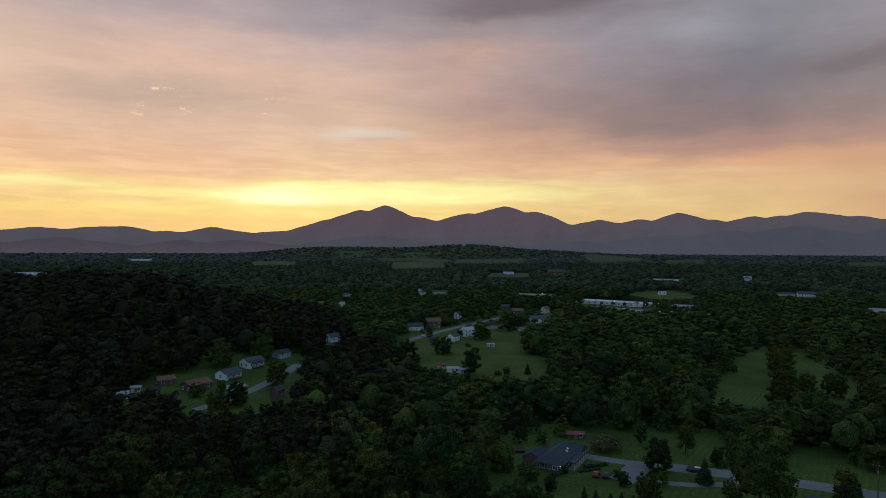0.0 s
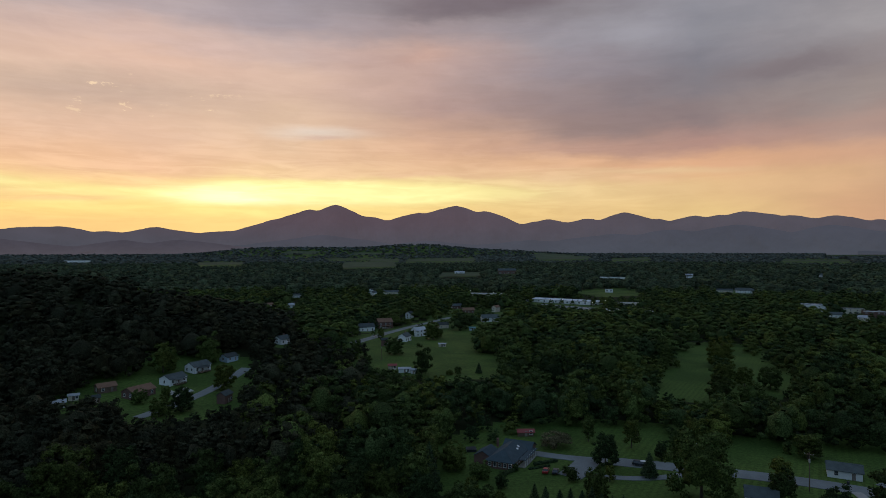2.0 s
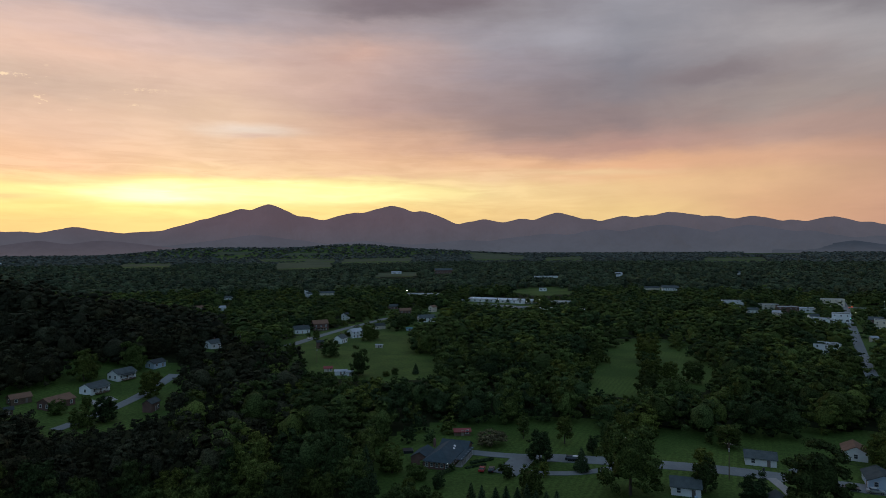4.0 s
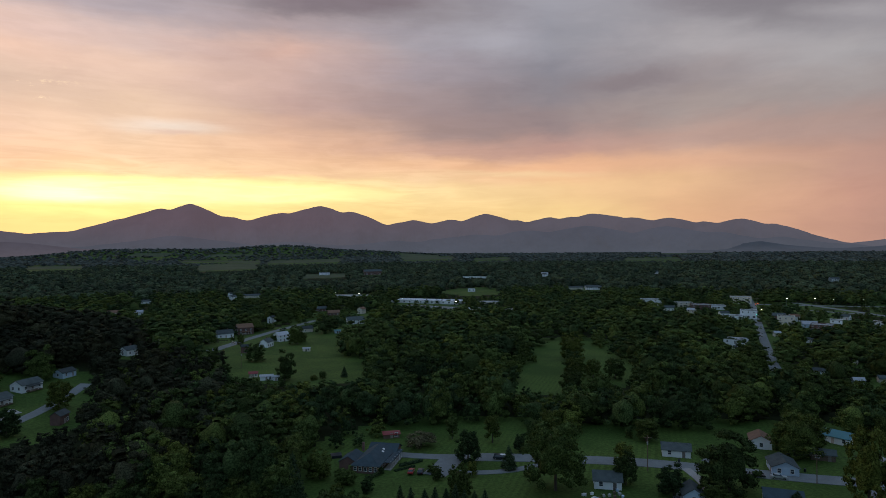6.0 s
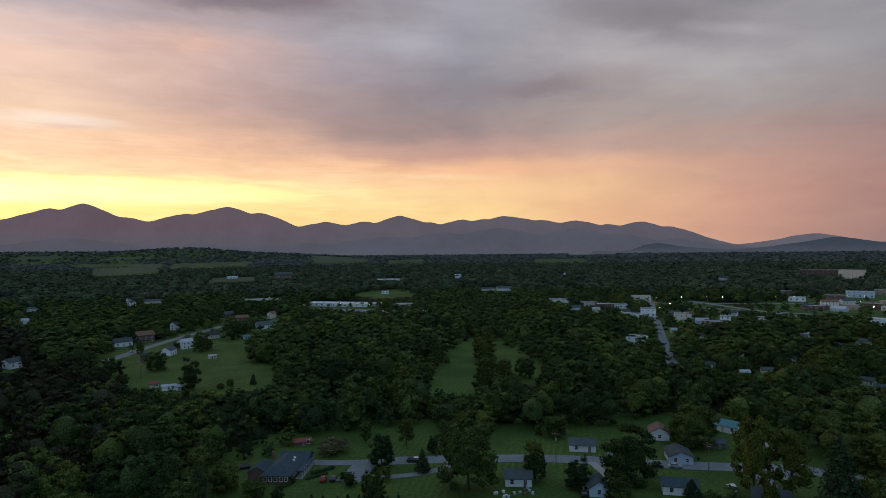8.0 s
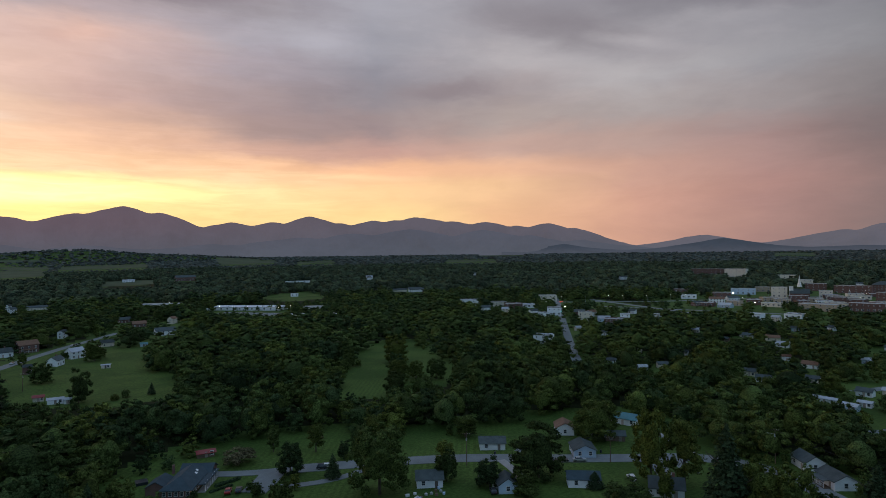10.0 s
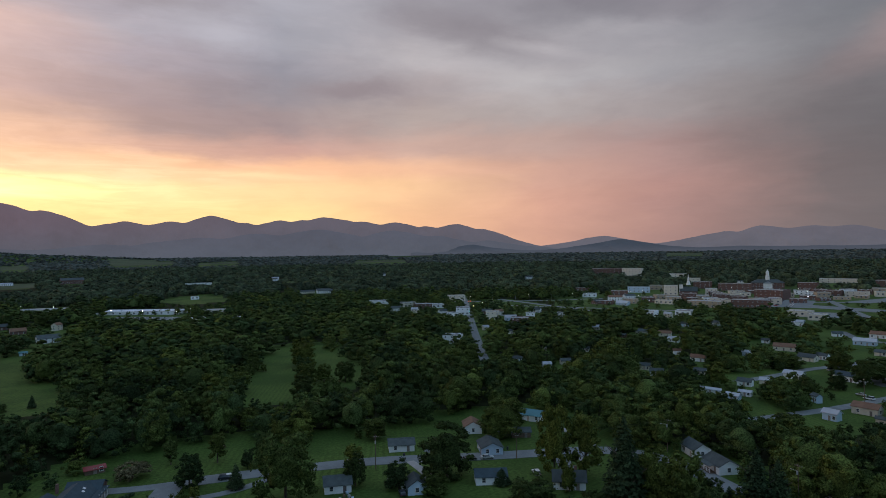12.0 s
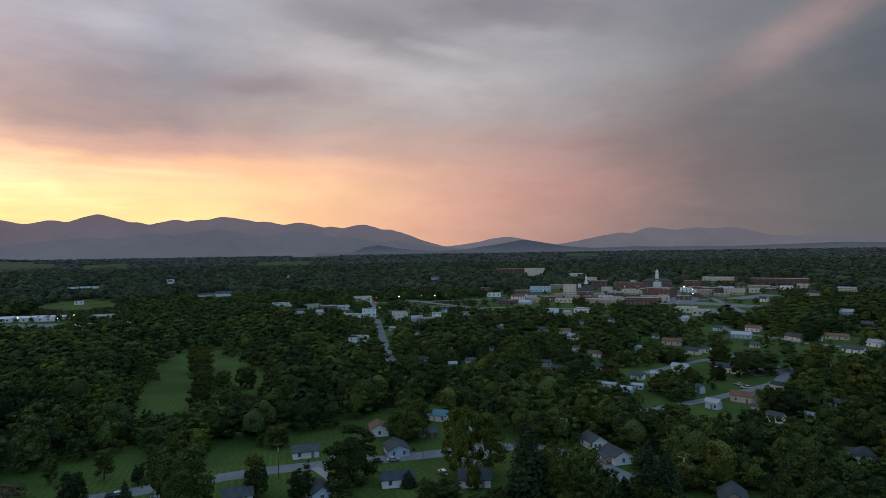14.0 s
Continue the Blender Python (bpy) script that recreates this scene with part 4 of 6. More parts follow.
def block(at, turn, size, storeys, bays, wall, roof, label, clear=0.5):
    """A flat-roofed shop or hall: walls with a parapet, roof deck, cornice, rows of windows, roof plant."""
    w, d, h = size
    x, y = at
    ob = new("commercial_building")
    ob.matrix_world = pose(x, y, land(x, y), 0, 0, turn)
    tagged(ob, label, "building", "town buildings")
    a, b = w / 2, d / 2
    v = [(sx * (a - i), sy * (b - i), z) for i, z in ((0, -2.0), (0, h), (0.35, h), (0.35, h - 0.6)) for sx, sy in ((-1, -1), (1, -1), (1, 1), (-1, 1))]
    f = [(4 * r + k, 4 * r + (k + 1) % 4, 4 * r + 4 + (k + 1) % 4, 4 * r + 4 + k) for r in range(3) for k in range(4)]
    part("wall", poly_mesh("wall", v, f, wall), ob)
    part("roof", box_mesh("roof", (w - 0.75, d - 0.75, 0.2), (0, 0, h - 0.62), roof), ob)
    part("cornice", box_mesh("cornice", (w + 0.3, 0.28, 0.35), (0, -b - 0.02, h - 0.12), TRIM if wall is not WHITE else CONCRETE), ob)
    if w > 14:
        part("roof_unit", box_mesh("roof_unit", (2.2, 1.8, 1.1), (w * 0.2, d * 0.1, h), METAL, 0.05), ob, "grey metal rooftop air unit")
        part("roof_unit", box_mesh("roof_unit", (1.6, 1.6, 0.9), (-w * 0.26, -d * 0.05, h - 0.05), METAL, 0.05), ob, "grey metal rooftop air unit")
    step_h = h / storeys
    for s in range(storeys):
        for k in range(bays):
            u = (k + 0.5) / bays * w - a
            wide = SHOPWIN if s == 0 and w / bays > 3.2 else WINDOW
            opening(wide, ob, pose(u, -b, s * step_h + step_h * 0.52))
        for side in (1, -1):
            for k in range(2 if math.hypot(x, y) < 620 else 0):
                opening(WINDOW, ob, pose(a * side, (k - 0.5) * d * 0.5, s * step_h + step_h * 0.55, 0, 0, 90 * side))
    KEEP_OFF.append((x, y, 0.42 * max(w, d), clear))
    return ob


def car_meshes(long, tall, boxy):
    """Body, glasshouse and roof of a car along x, in metres."""
    hl = long / 2
    prof = [(-hl, 0.45), (-hl, 0.85), (-hl + 0.12, 0.98), (hl * 0.42, 1.0), (hl - 0.15, 0.82), (hl, 0.68), (hl, 0.42)]
    wid = 0.88
    v = [(px, s * wid, pz) for s in (-1, 1) for px, pz in prof]
    n = len(prof)
    f = [tuple(range(n))[::-1], tuple(range(n, 2 * n))] + [(i, (i + 1) % n, n + (i + 1) % n, n + i) for i in range(n)]
    back = -hl + (0.25 if boxy else 0.75)
    front = hl * (0.36 if boxy else 0.40)
    g = [(back, -0.82, 0.97), (front, -0.82, 0.99), (front, 0.82, 0.99), (back, 0.82, 0.97), (back + 0.25, -0.66, tall), (front - 0.75, -0.66, tall), (front - 0.75, 0.66, tall), (back + 0.25, 0.66, tall)]
    gf = [(0, 1, 5, 4), (1, 2, 6, 5), (2, 3, 7, 6), (3, 0, 4, 7)]
    r = [(px, py, pz + dz) for dz in (0.0, 0.06) for px, py, pz in ((back + 0.2, -0.68, tall), (front - 0.72, -0.68, tall), (front - 0.72, 0.68, tall), (back + 0.2, 0.68, tall))]
    rf = [(4, 5, 6, 7), (3, 2, 1, 0), (0, 1, 5, 4), (1, 2, 6, 5), (2, 3, 7, 6), (3, 0, 4, 7)]
    return (v, f), (g, gf), (r, rf)


TYRE = lathe("wheel", [(0.0, -0.11), (0.2, -0.11), (0.33, -0.09), (0.34, 0.0), (0.33, 0.09), (0.2, 0.11), (0.0, 0.11)], 10, BLACK)
RIM = lathe("rim", [(0.0, 0.125), (0.19, 0.12), (0.2, 0.10)], 8, METAL)
HEADLAMP = box_mesh("headlight", (0.08, 0.3, 0.14), (0, 0, 0), TRIM, 0.02)
TAILLAMP = box_mesh("tail_light", (0.06, 0.26, 0.14), (0, 0, 0), matter("red_lens", (0.35, 0.02, 0.02), 0.3), 0.02)


def car(x, y, turn, paint, label, long=4.6, tall=1.45, boxy=False):
    ob = new("car")
    ob.matrix_world = pose(x, y, land(x, y) + 0.13, 0, 0, turn)
    tagged(ob, label, "car", "parked cars")
    body, glass, top = car_meshes(long, tall, boxy)
    part("body", poly_mesh("body", *body, paint), ob)
    part("glasshouse", poly_mesh("glasshouse", *glass, GLASS), ob, "dark car glass")
    part("roof", poly_mesh("roof", *top, paint), ob)
    for sx in (-1, 1):
        for sy in (-1, 1):
            w = part("wheel", TYRE, ob, "black rubber tyre", pose(sx * long * 0.31, sy * 0.8, 0.34, 90 * -sy))
            part("rim", RIM, w, "grey metal rim")
    for sy in (-1, 1):
        part("headlight", HEADLAMP, ob, "", pose(long / 2 - 0.05, sy * 0.6, 0.68))
        part("tail_light", TAILLAMP, ob, "", pose(-long / 2, sy * 0.6, 0.78))
    return ob


POST = lathe("post", [(0.15, -0.5), (0.14, 4.0), (0.10, 10.6), (0.0, 10.62)], 8, WOOD)
ARM = box_mesh("crossarm", (2.4, 0.11, 0.13), (0, 0.16, 9.9), WOOD)
CAN = lathe("transformer", [(0.0, 0.0), (0.24, 0.02), (0.25, 0.85), (0.2, 0.92), (0.0, 0.93)], 10, METAL)
INSUL = lathe("insulator", [(0.0, 0.0), (0.05, 0.0), (0.07, 0.08), (0.03, 0.18), (0.0, 0.19)], 6, TRIM)


def utility_pole(x, y, turn, tall=11.0, can=True, lamp=False):
    ob = new("utility_pole")
    ob.matrix_world = pose(x, y, land(x, y), 0, 0, turn) @ Matrix.Diagonal((1, 1, tall / 10.6, 1))
    tagged(ob, "weathered wooden utility pole with a crossarm", "utility pole", "utility poles")
    part("post", POST, ob)
    part("crossarm", ARM, ob)
    for u in (-1.1, -0.4, 0.4, 1.1):
        part("insulator", INSUL, ob, "", pose(u, 0.16, 9.96))
    if can:
        part("transformer", CAN, ob, "grey metal transformer can", pose(0.0, -0.38, 7.9))
    if lamp:
        part("lamp_arm", box_mesh("lamp_arm", (2.2, 0.06, 0.06), (-1.1, 0, 8.7), METAL), ob)
        part("lamp_head", box_mesh("lamp_head", (0.5, 0.24, 0.14), (-2.2, 0, 8.65), METAL, 0.03), ob)
    return ob


def wire(a, b, sag=0.9):
    """A hanging cable between two points."""
    a, b = np.array(a), np.array(b)
    t = np.linspace(0, 1, 12)
    p = a + (b - a) * t[:, None]
    p[:, 2] -= sag * 4 * t * (1 - t)
    side = np.cross(b - a, (0, 0, 1.0))
    side = side / np.linalg.norm(side) * 0.02
    rows = np.concatenate([p + side, p + (0, 0, 0.035), p - side, p + side])
    ob = new("cable", solid("cable", rows, grid_faces(4, 12), BLACK))
    return tagged(ob, "thin black overhead power cable between poles", "cable", "overhead cables")


LPOST = lathe("post", [(0.11, -0.3), (0.09, 0.4), (0.06, 8.0), (0.0, 8.02)], 8, METAL)
LARM = box_mesh("arm", (1.6, 0.07, 0.07), (0.8, 0, 7.95), METAL)
LHEAD = box_mesh("lamp_head", (0.7, 0.3, 0.14), (1.6, 0, 7.95), METAL, 0.03)
LGLOW = box_mesh("lit_lens", (0.6, 0.5, 0.35), (1.6, 0, 7.74), LAMPGLOW, 0.08)


def street_lamp(x, y, turn=0.0, tall=1.0):
    ob = new("street_lamp")
    ob.matrix_world = pose(x, y, land(x, y), 0, 0, turn) @ Matrix.Diagonal((1, 1, tall, 1))
    tagged(ob, "lit street lamp on a slim grey metal post", "street lamp", "street lamps")
    part("post", LPOST, ob)
    part("arm", LARM, ob)
    head = part("lamp_head", LHEAD, ob)
    part("lit_lens", LGLOW, head, "glowing lamp lens")
    return ob


def courthouse(at, turn):
    """Brick courthouse with a hipped slate roof and a white stepped cupola."""
    x, y = at
    ob = new("courthouse")
    ob.matrix_world = pose(x, y, land(x, y), 0, 0, turn)
    tagged(ob, "red brick courthouse with a grey roof and white cupola", "courthouse")
    part("wall", wall_mesh(48, 20, 12, 5, BRICK, True), ob)
    part("roof", roof_mesh(48, 20, 12, 5, SHINGLE, True, 0.8), ob)
    part("portico", box_mesh("portico", (13, 3, 10.5), (0, -11.5, 5.25), TRIM, 0.1), ob)
    part("pediment", poly_mesh("pediment", [(-7.5, -13.4, 10.5), (7.5, -13.4, 10.5), (0, -13.4, 13.6), (-7.5, -8, 10.5), (7.5, -8, 10.5), (0, -8, 13.6)], [(0, 1, 2), (0, 2, 5, 3), (1, 4, 5, 2), (0, 3, 4, 1)], PALEROOF), ob)
    tower = part("cupola", box_mesh("cupola", (6, 6, 7), (0, 0, 19), TRIM, 0.15), ob, "white painted square cupola base")
    part("belfry", lathe("belfry", [(2.8, 22.4), (2.8, 23), (2.3, 23.1), (2.3, 27.5), (2.8, 27.7), (2.8, 28.2), (2.1, 28.4)], 8, TRIM), tower)
    part("dome", lathe("dome", [(2.1, 28.4), (2.0, 29.4), (1.4, 30.5), (0.6, 31.2), (0.2, 31.6), (0.08, 33.6), (0.0, 33.7)], 12, TRIM), tower)
    for s in range(3):
        for k in range(11):
            opening(WINDOW, ob, pose(-21 + 4.2 * k, -10, 2.2 + 3.8 * s))
    KEEP_OFF.append((x, y, 40, 0.4))
    return ob


def church(at, turn):
    x, y = at
    ob = new("church")
    ob.matrix_world = pose(x, y, land(x, y), 0, 0, turn)
    tagged(ob, "brick church with a tall white pointed steeple", "church")
    part("nave", wall_mesh(24, 11, 8, 6, BRICK), ob)
    part("roof", roof_mesh(24, 11, 8, 6, SHINGLE), ob)
    tower = part("tower", box_mesh("tower", (5, 5, 17), (-10, 0, 8.5), TRIM, 0.1), ob, "white square bell tower")
    part("steeple", lathe("steeple", [(3.2, 17), (2.6, 18), (2.3, 21.5), (1.6, 22), (0.1, 33), (0.0, 33.1)], 8, TRIM), tower)
    for k in range(5):
        opening(WINDOW, ob, pose(-6 + 4 * k, -5.5, 4) @ Matrix.Diagonal((1, 1, 2, 1)))
    KEEP_OFF.append((x, y, 22, 0.5))
    return ob


def brick_villa(at, turn):
    """The large brick house on the near lawn: hipped slate roofs, porch, chimneys."""
    x, y = at
    ob = new("brick_house")
    ob.matrix_world = pose(x, y, 0, 0, 0, turn) @ Matrix.Diagonal((0.86, 0.86, 0.92, 1))
    tagged(ob, "large brick house with dark slate roofs and a pillared porch", "house")
    KEEP_OFF.append((x, y, 17, 0.75))
    wing = part("wall", wall_mesh(22, 10, 3.0, 3.4, BRICK, True), ob)
    main = part("roof", roof_mesh(22, 10, 3.0, 2.7, NAVY, True, 0.7), ob)
    part("skylight", box_mesh("skylight", (1.3, 0.9, 0.1), (0, 0, 0), TRIM), main, "pale roof window", pose(1.5, -2.9, 4.28, 28.4))
    part("skylight", box_mesh("skylight", (1.3, 0.9, 0.1), (0, 0, 0), TRIM), main, "pale roof window", pose(3.8, -2.5, 4.5, 28.4))
    side = pose(10.5, -1.0, 0, 0, 0, 90)
    part("wing_wall", wall_mesh(11, 8, 2.8, 1.9, BRICK), ob, "", side)
    part("wing_roof", roof_mesh(11, 8, 2.8, 1.9, NAVY, False, 0.6), ob, "", side)
    back = pose(-3.5, 8.0, 0, 0, 0, 0)
    part("back_wing_wall", wall_mesh(9, 7, 2.8, 1.8, BRICK), ob, "", back)
    part("back_wing_roof", roof_mesh(9, 7, 2.8, 1.8, NAVY), ob, "", back)
    part("chimney", CHIMNEY, ob, "brick chimney", pose(5, 6.4, 4.6) @ Matrix.Diagonal((1.3, 1.3, 1.4, 1)))
    for k in range(5):
        opening(WINDOW, ob, pose(-11, -4.0 + 2.0 * k, 1.6, 0, 0, -90))
    for k in range(6):
        opening(WINDOW, ob, pose(-8 + 2.6 * k, -5.0, 1.6))
    deck = part("porch_deck", box_mesh("porch_deck", (16, 2.8, 0.4), (2, -6.95, 0.0), CONCRETE, 0.03), ob)
    post = lathe("porch_post", [(0.16, 0.2), (0.13, 0.4), (0.12, 2.8), (0.17, 3.0)], 8, TRIM)
    for k in range(6):
        part("porch_post", post, ob, "white porch pillar", pose(-5 + 2.8 * k, -8.1, 0))
    part("porch_roof", box_mesh("porch_roof", (16.6, 2.8, 0.2), (2, -7.3, 2.75), NAVY, 0.05), ob)
    part("wall_lamp", box_mesh("wall_lamp", (0.16, 0.16, 0.24), (-11.12, -4.6, 2.5), LAMPGLOW, 0.05), ob, "lit wall lamp")
    part("wall_lamp", box_mesh("wall_lamp", (0.14, 0.14, 0.2), (-2, -5.15, 2.3), LAMPGLOW, 0.05), ob, "lit wall lamp")
    return ob


def hedge(x, y, turn, long, tall=1.0, deep=1.2, label="clipped dark green hedge"):
    ob = new("hedge")
    ob.matrix_world = pose(x, y, land(x, y), 0, 0, turn)
    r = np.random.default_rng(int(abs(x * 7 + y)))
    k = int(long * deep * 14)
    p = np.stack([r.uniform(-long / 2, long / 2, k), r.uniform(-deep / 2, deep / 2, k), tall * (0.35 + 0.65 * r.uniform(0, 1, k))], -1)
    nrm = np.stack([r.normal(0, 0.5, k), np.sign(p[:, 1]) * 0.7, np.full(k, 0.8)], -1)
    nrm /= np.linalg.norm(nrm, axis=1)[:, None]
    v, f = leaf_quads(p, nrm, 0.32, r)
    part("leaves", solid("leaves", v, f, NEEDLE), ob)
    part("core", box_mesh("core", (long, deep * 0.8, tall * 0.85), (0, 0, tall * 0.42), NEEDLE, 0.1), ob)
    return tagged(ob, label, "hedge")


def yard_item(kind, x, y, turn, material, label, size):
    """Small things left on the lawns: a lidded box shape with a base."""
    ob = new(kind)
    ob.matrix_world = pose(x, y, land(x, y), 0, 0, turn)
    sx, sy, sz = size
    part("body", box_mesh("body", (sx, sy, sz * 0.8), (0, 0, sz * 0.4), material, min(size) * 0.08), ob)
    part("lid", box_mesh("lid", (sx * 1.06, sy * 1.06, sz * 0.16), (0, 0, sz * 0.9), material, min(size) * 0.05), ob)
    return tagged(ob, label, kind.replace("_", " "), "yard things")


# ---------------------------------------------------------------- houses and town
# small houses along the near street
house((140, 185), -33, (9.2, 6.4, 2.5, 1.6), WHITE, SHINGLE, "small white bungalow with a dark grey shingle roof")
house((175, 184), 52, (8.8, 6.9, 2.9, 1.8), WHITE, BROWNROOF, "white two-storey house with a brown shingle roof")
house((162, 161), 56, (9.6, 7.6, 2.6, 1.7), BLUE, SHINGLE, "pale blue gabled bungalow with a dark roof")
house((205, 179), -72, (11.2, 6.4, 2.6, 1.7), WHITE, TEAL, "white house with a teal metal roof")
house((184, 166), -42, (7.2, 4.8, 2.2, 1.2), WOOD, SHINGLE, "brown timber outbuilding with a dark roof")
house((141, 140), -38, (9.6, 6.4, 2.6, 1.5), WHITE, NAVY, "white bungalow with a dark slate roof")
house((156, 121), -48, (9.6, 7.2, 2.6, 2.2), WHITE, SHINGLE, "white cottage with a broad grey shingle roof", chimney=True)
house((102, 167), -28, (8.0, 6.4, 2.6, 1.9), WHITE, SHINGLE, "white cottage with a worn grey roof and clutter outside")
house((119, 150), 60, (7.2, 5.6, 2.6, 1.9), BLUE, SHINGLE, "small pale cottage with a dark roof")
house((212, 109), -124, (8.8, 6.4, 2.9, 1.9), WHITE, SHINGLE, "white two-storey house with a grey gabled roof")
house((203, 96), -124, (9.6, 6.8, 2.8, 1.7), WHITE, SHINGLE, "white bungalow with a grey roof and a railed porch", porch=True)
house((188, 54), 20, (9.6, 7.2, 2.8, 2.4), CREAM, SHINGLE, "cottage with a steep grey shingle roof")
house((253, 31), -60, (7.2, 6.4, 2.8, 2.0), WHITE, SHINGLE, "small house with a hipped grey roof among trees", hip=True)
house((50, 236), -4, (6.0, 3.6, 1.6, 0.7), WOOD, REDROOF, "open timber shed with a red metal roof")
# hamlet below the wooded knoll
house((-135, 305), 44, (8.1, 5.0, 2.6, 1.5), WOOD, BROWNROOF, "dark brown timber cabin with a low roof")
house((-143, 282), 27, (2.9, 2.6, 2.5, 0.9), WHITE, PALEROOF, "small white garden shed with an arched roof")
house((-145, 281), 27, (2.9, 2.6, 2.2, 0.8), WHITE, PALEROOF, "small white tool shed")
house((-143, 292), 26, (4.1, 2.6, 2.2, 0.6), CREAM, PALEROOF, "long pale shed under trees")
house((-118, 300), 62, (12.3, 7.6, 2.9, 1.9), BRICK, BROWNROOF, "brick ranch house with a brown roof and a white gable")
house((-110, 322), 64, (11.2, 6.9, 2.9, 1.8), WHITE, SHINGLE, "white ranch house with a dark grey roof", porch=True)
house((-105, 345), 60, (11.4, 7.1, 3.1, 2.0), WHITE, SHINGLE, "long white ranch house with a dark roof", porch=True)
house((-95, 369), 62, (9.0, 6.0, 2.6, 1.6), BLUE, SHINGLE, "pale blue house with a grey roof behind trees")
house((-77, 292), 75, (6.6, 4.1, 3.8, 1.4), BRICK, SHINGLE, "brick cottage with arched windows and a grey roof")
house((-132, 289), 34, (2.9, 2.6, 2.5, 0.9), WOOD, SHINGLE, "low dark shed among trees")
# houses round the meadow
house((-75, 428), 58, (10.0, 6.2, 3.4, 2.0), WHITE, SHINGLE, "white house with a grey roof", chimney=True)
house((-24, 539), 23, (12.9, 8.0, 3.6, 2.7), WHITE, SHINGLE, "white house with dormers under a grey roof", chimney=True)
house((-9, 565), 21, (13.4, 8.3, 6.0, 2.8), BRICK, BROWNROOF, "large brown brick house with a steep roof", porch=True)
house((8, 480), 64, (10.4, 6.4, 3.8, 2.2), WHITE, SHINGLE, "white gabled farmhouse with a steep grey roof", chimney=True)
house((20, 511), 38, (11.1, 6.9, 5.0, 2.3), WHITE, PALEROOF, "white two-storey house with a pale roof")
house((44, 567), 11, (9.7, 6.0, 3.4, 2.0), CREAM, SHINGLE, "house with a dark shingle roof behind trees")
house((95, 619), 3, (16.8, 10, 4.0, 2.8), WHITE, SHINGLE, "wide white house with blue-grey roof")
house((117, 715), 51, (9.5, 5.9, 5.6, 2.0), CREAM, BROWNROOF, "cream house with a rusty red roof")
house((16, 651), 59, (8.4, 5.2, 5.6, 1.8), WHITE, SHINGLE, "tall white gabled house")
house((-7, 451), 11, (4.4, 3.5, 4.5, 1.2), BRICK, SHINGLE, "small brick outbuilding beside a tree")
house((-1, 368), 0, (4.7, 2.9, 2.2, 0.8), CREAM, REDROOF, "low shed with a red metal roof")
house((6, 359), -1, (6.8, 4, 2.2, 0.7), WHITE, PALEROOF, "long white metal carport")
house((11, 356), -2, (3.1, 2.6, 2.2, 0.7), WHITE, PALEROOF, "white metal shed beside the carport")
house((35, 454), -14, (5.0, 3, 2.1, 0.4), CREAM, PALEROOF, "grey camping trailer parked on the meadow")
house((69, 550), -7, (5.2, 4, 2.2, 0.8), BLUE, TEAL, "small blue-green shed among garden trees")
house((-5, 1013), 10, (24.2, 10, 3.4, 2.4), CREAM, SHINGLE, "low house with a grey roof in the woods")
house((-38, 1036), 62, (6.6, 5.3, 5.6, 1.8), WHITE, SHINGLE, "white gabled house in the woods")
house((-155, 797), 21, (14.7, 9, 3.4, 2.2), CREAM, BROWNROOF, "ranch house with a brown roof in the woods")
house((-128, 791), 19, (8.2, 6.6, 3.4, 2.2), WHITE, PALEROOF, "white house among trees")
house((76, 761), 14, (11.6, 7.2, 3.4, 2.4), BRICK, SHINGLE, "brick house with a grey roof")
house((84, 707), 3, (12.8, 7.9, 3.4, 2.4), BRICK, BROWNROOF, "brick house with a brown roof")
house((302, 1665), 0, (47.2, 18, 9.0, 5), BRICK, SHINGLE, "large old brick manor with pale gables")
house((177, 1686), -6, (27.3, 10, 4.5, 2.5), WHITE, PALEROOF, "white farm building beside a field")
house((541, 989), -19, (24.9, 9, 3.4, 2.4), CREAM, SHINGLE, "house with a grey roof in the woods")
house((563, 967), -18, (26.4, 10, 4.5, 2.4), WHITE, SHINGLE, "wide white house among trees")
house((695, 1430), -16, (16.9, 9, 5.6, 2.4), WHITE, PALEROOF, "white house high in the woods")
house((302, 251), -30, (6.4, 4.0, 2.9, 1.4), BLUE, PALEROOF, "pale blue cottage with a light roof")
house((319, 250), -32, (7.4, 4.6, 2.9, 1.6), CREAM, SHINGLE, "small cream cottage with a grey roof")
house((305, 278), -38, (7.2, 4.5, 2.9, 1.5), BLUE, SHINGLE, "pale house beside the woods")
house((350, 293), 10, (3.4, 2.7, 4.5, 0.9), CREAM, SHINGLE, "narrow house among trees")
house((-146, 957), 9, (13.3, 8, 3.4, 2), WHITE, SHINGLE, "white house in the woods")
house((-32, 973), 42, (8.8, 7.0, 5.6, 2.4), WHITE, SHINGLE, "white gabled house above the trees")
house((580, 1001), -20, (25.5, 9, 3.4, 2.4), CREAM, SHINGLE, "grey-roofed house on the wooded rise")
house((677, 1397), 4, (12.1, 9, 5.6, 2.4), WHITE, SHINGLE, "white house on the wooded rise")
house((982, 1373), -6, (10.4, 8.3, 5.6, 2.4), WHITE, SHINGLE, "pale house on the wooded rise")
house((1094, 961), -19, (17.2, 9, 5.6, 2.4), WHITE, SHINGLE, "white house high among trees")
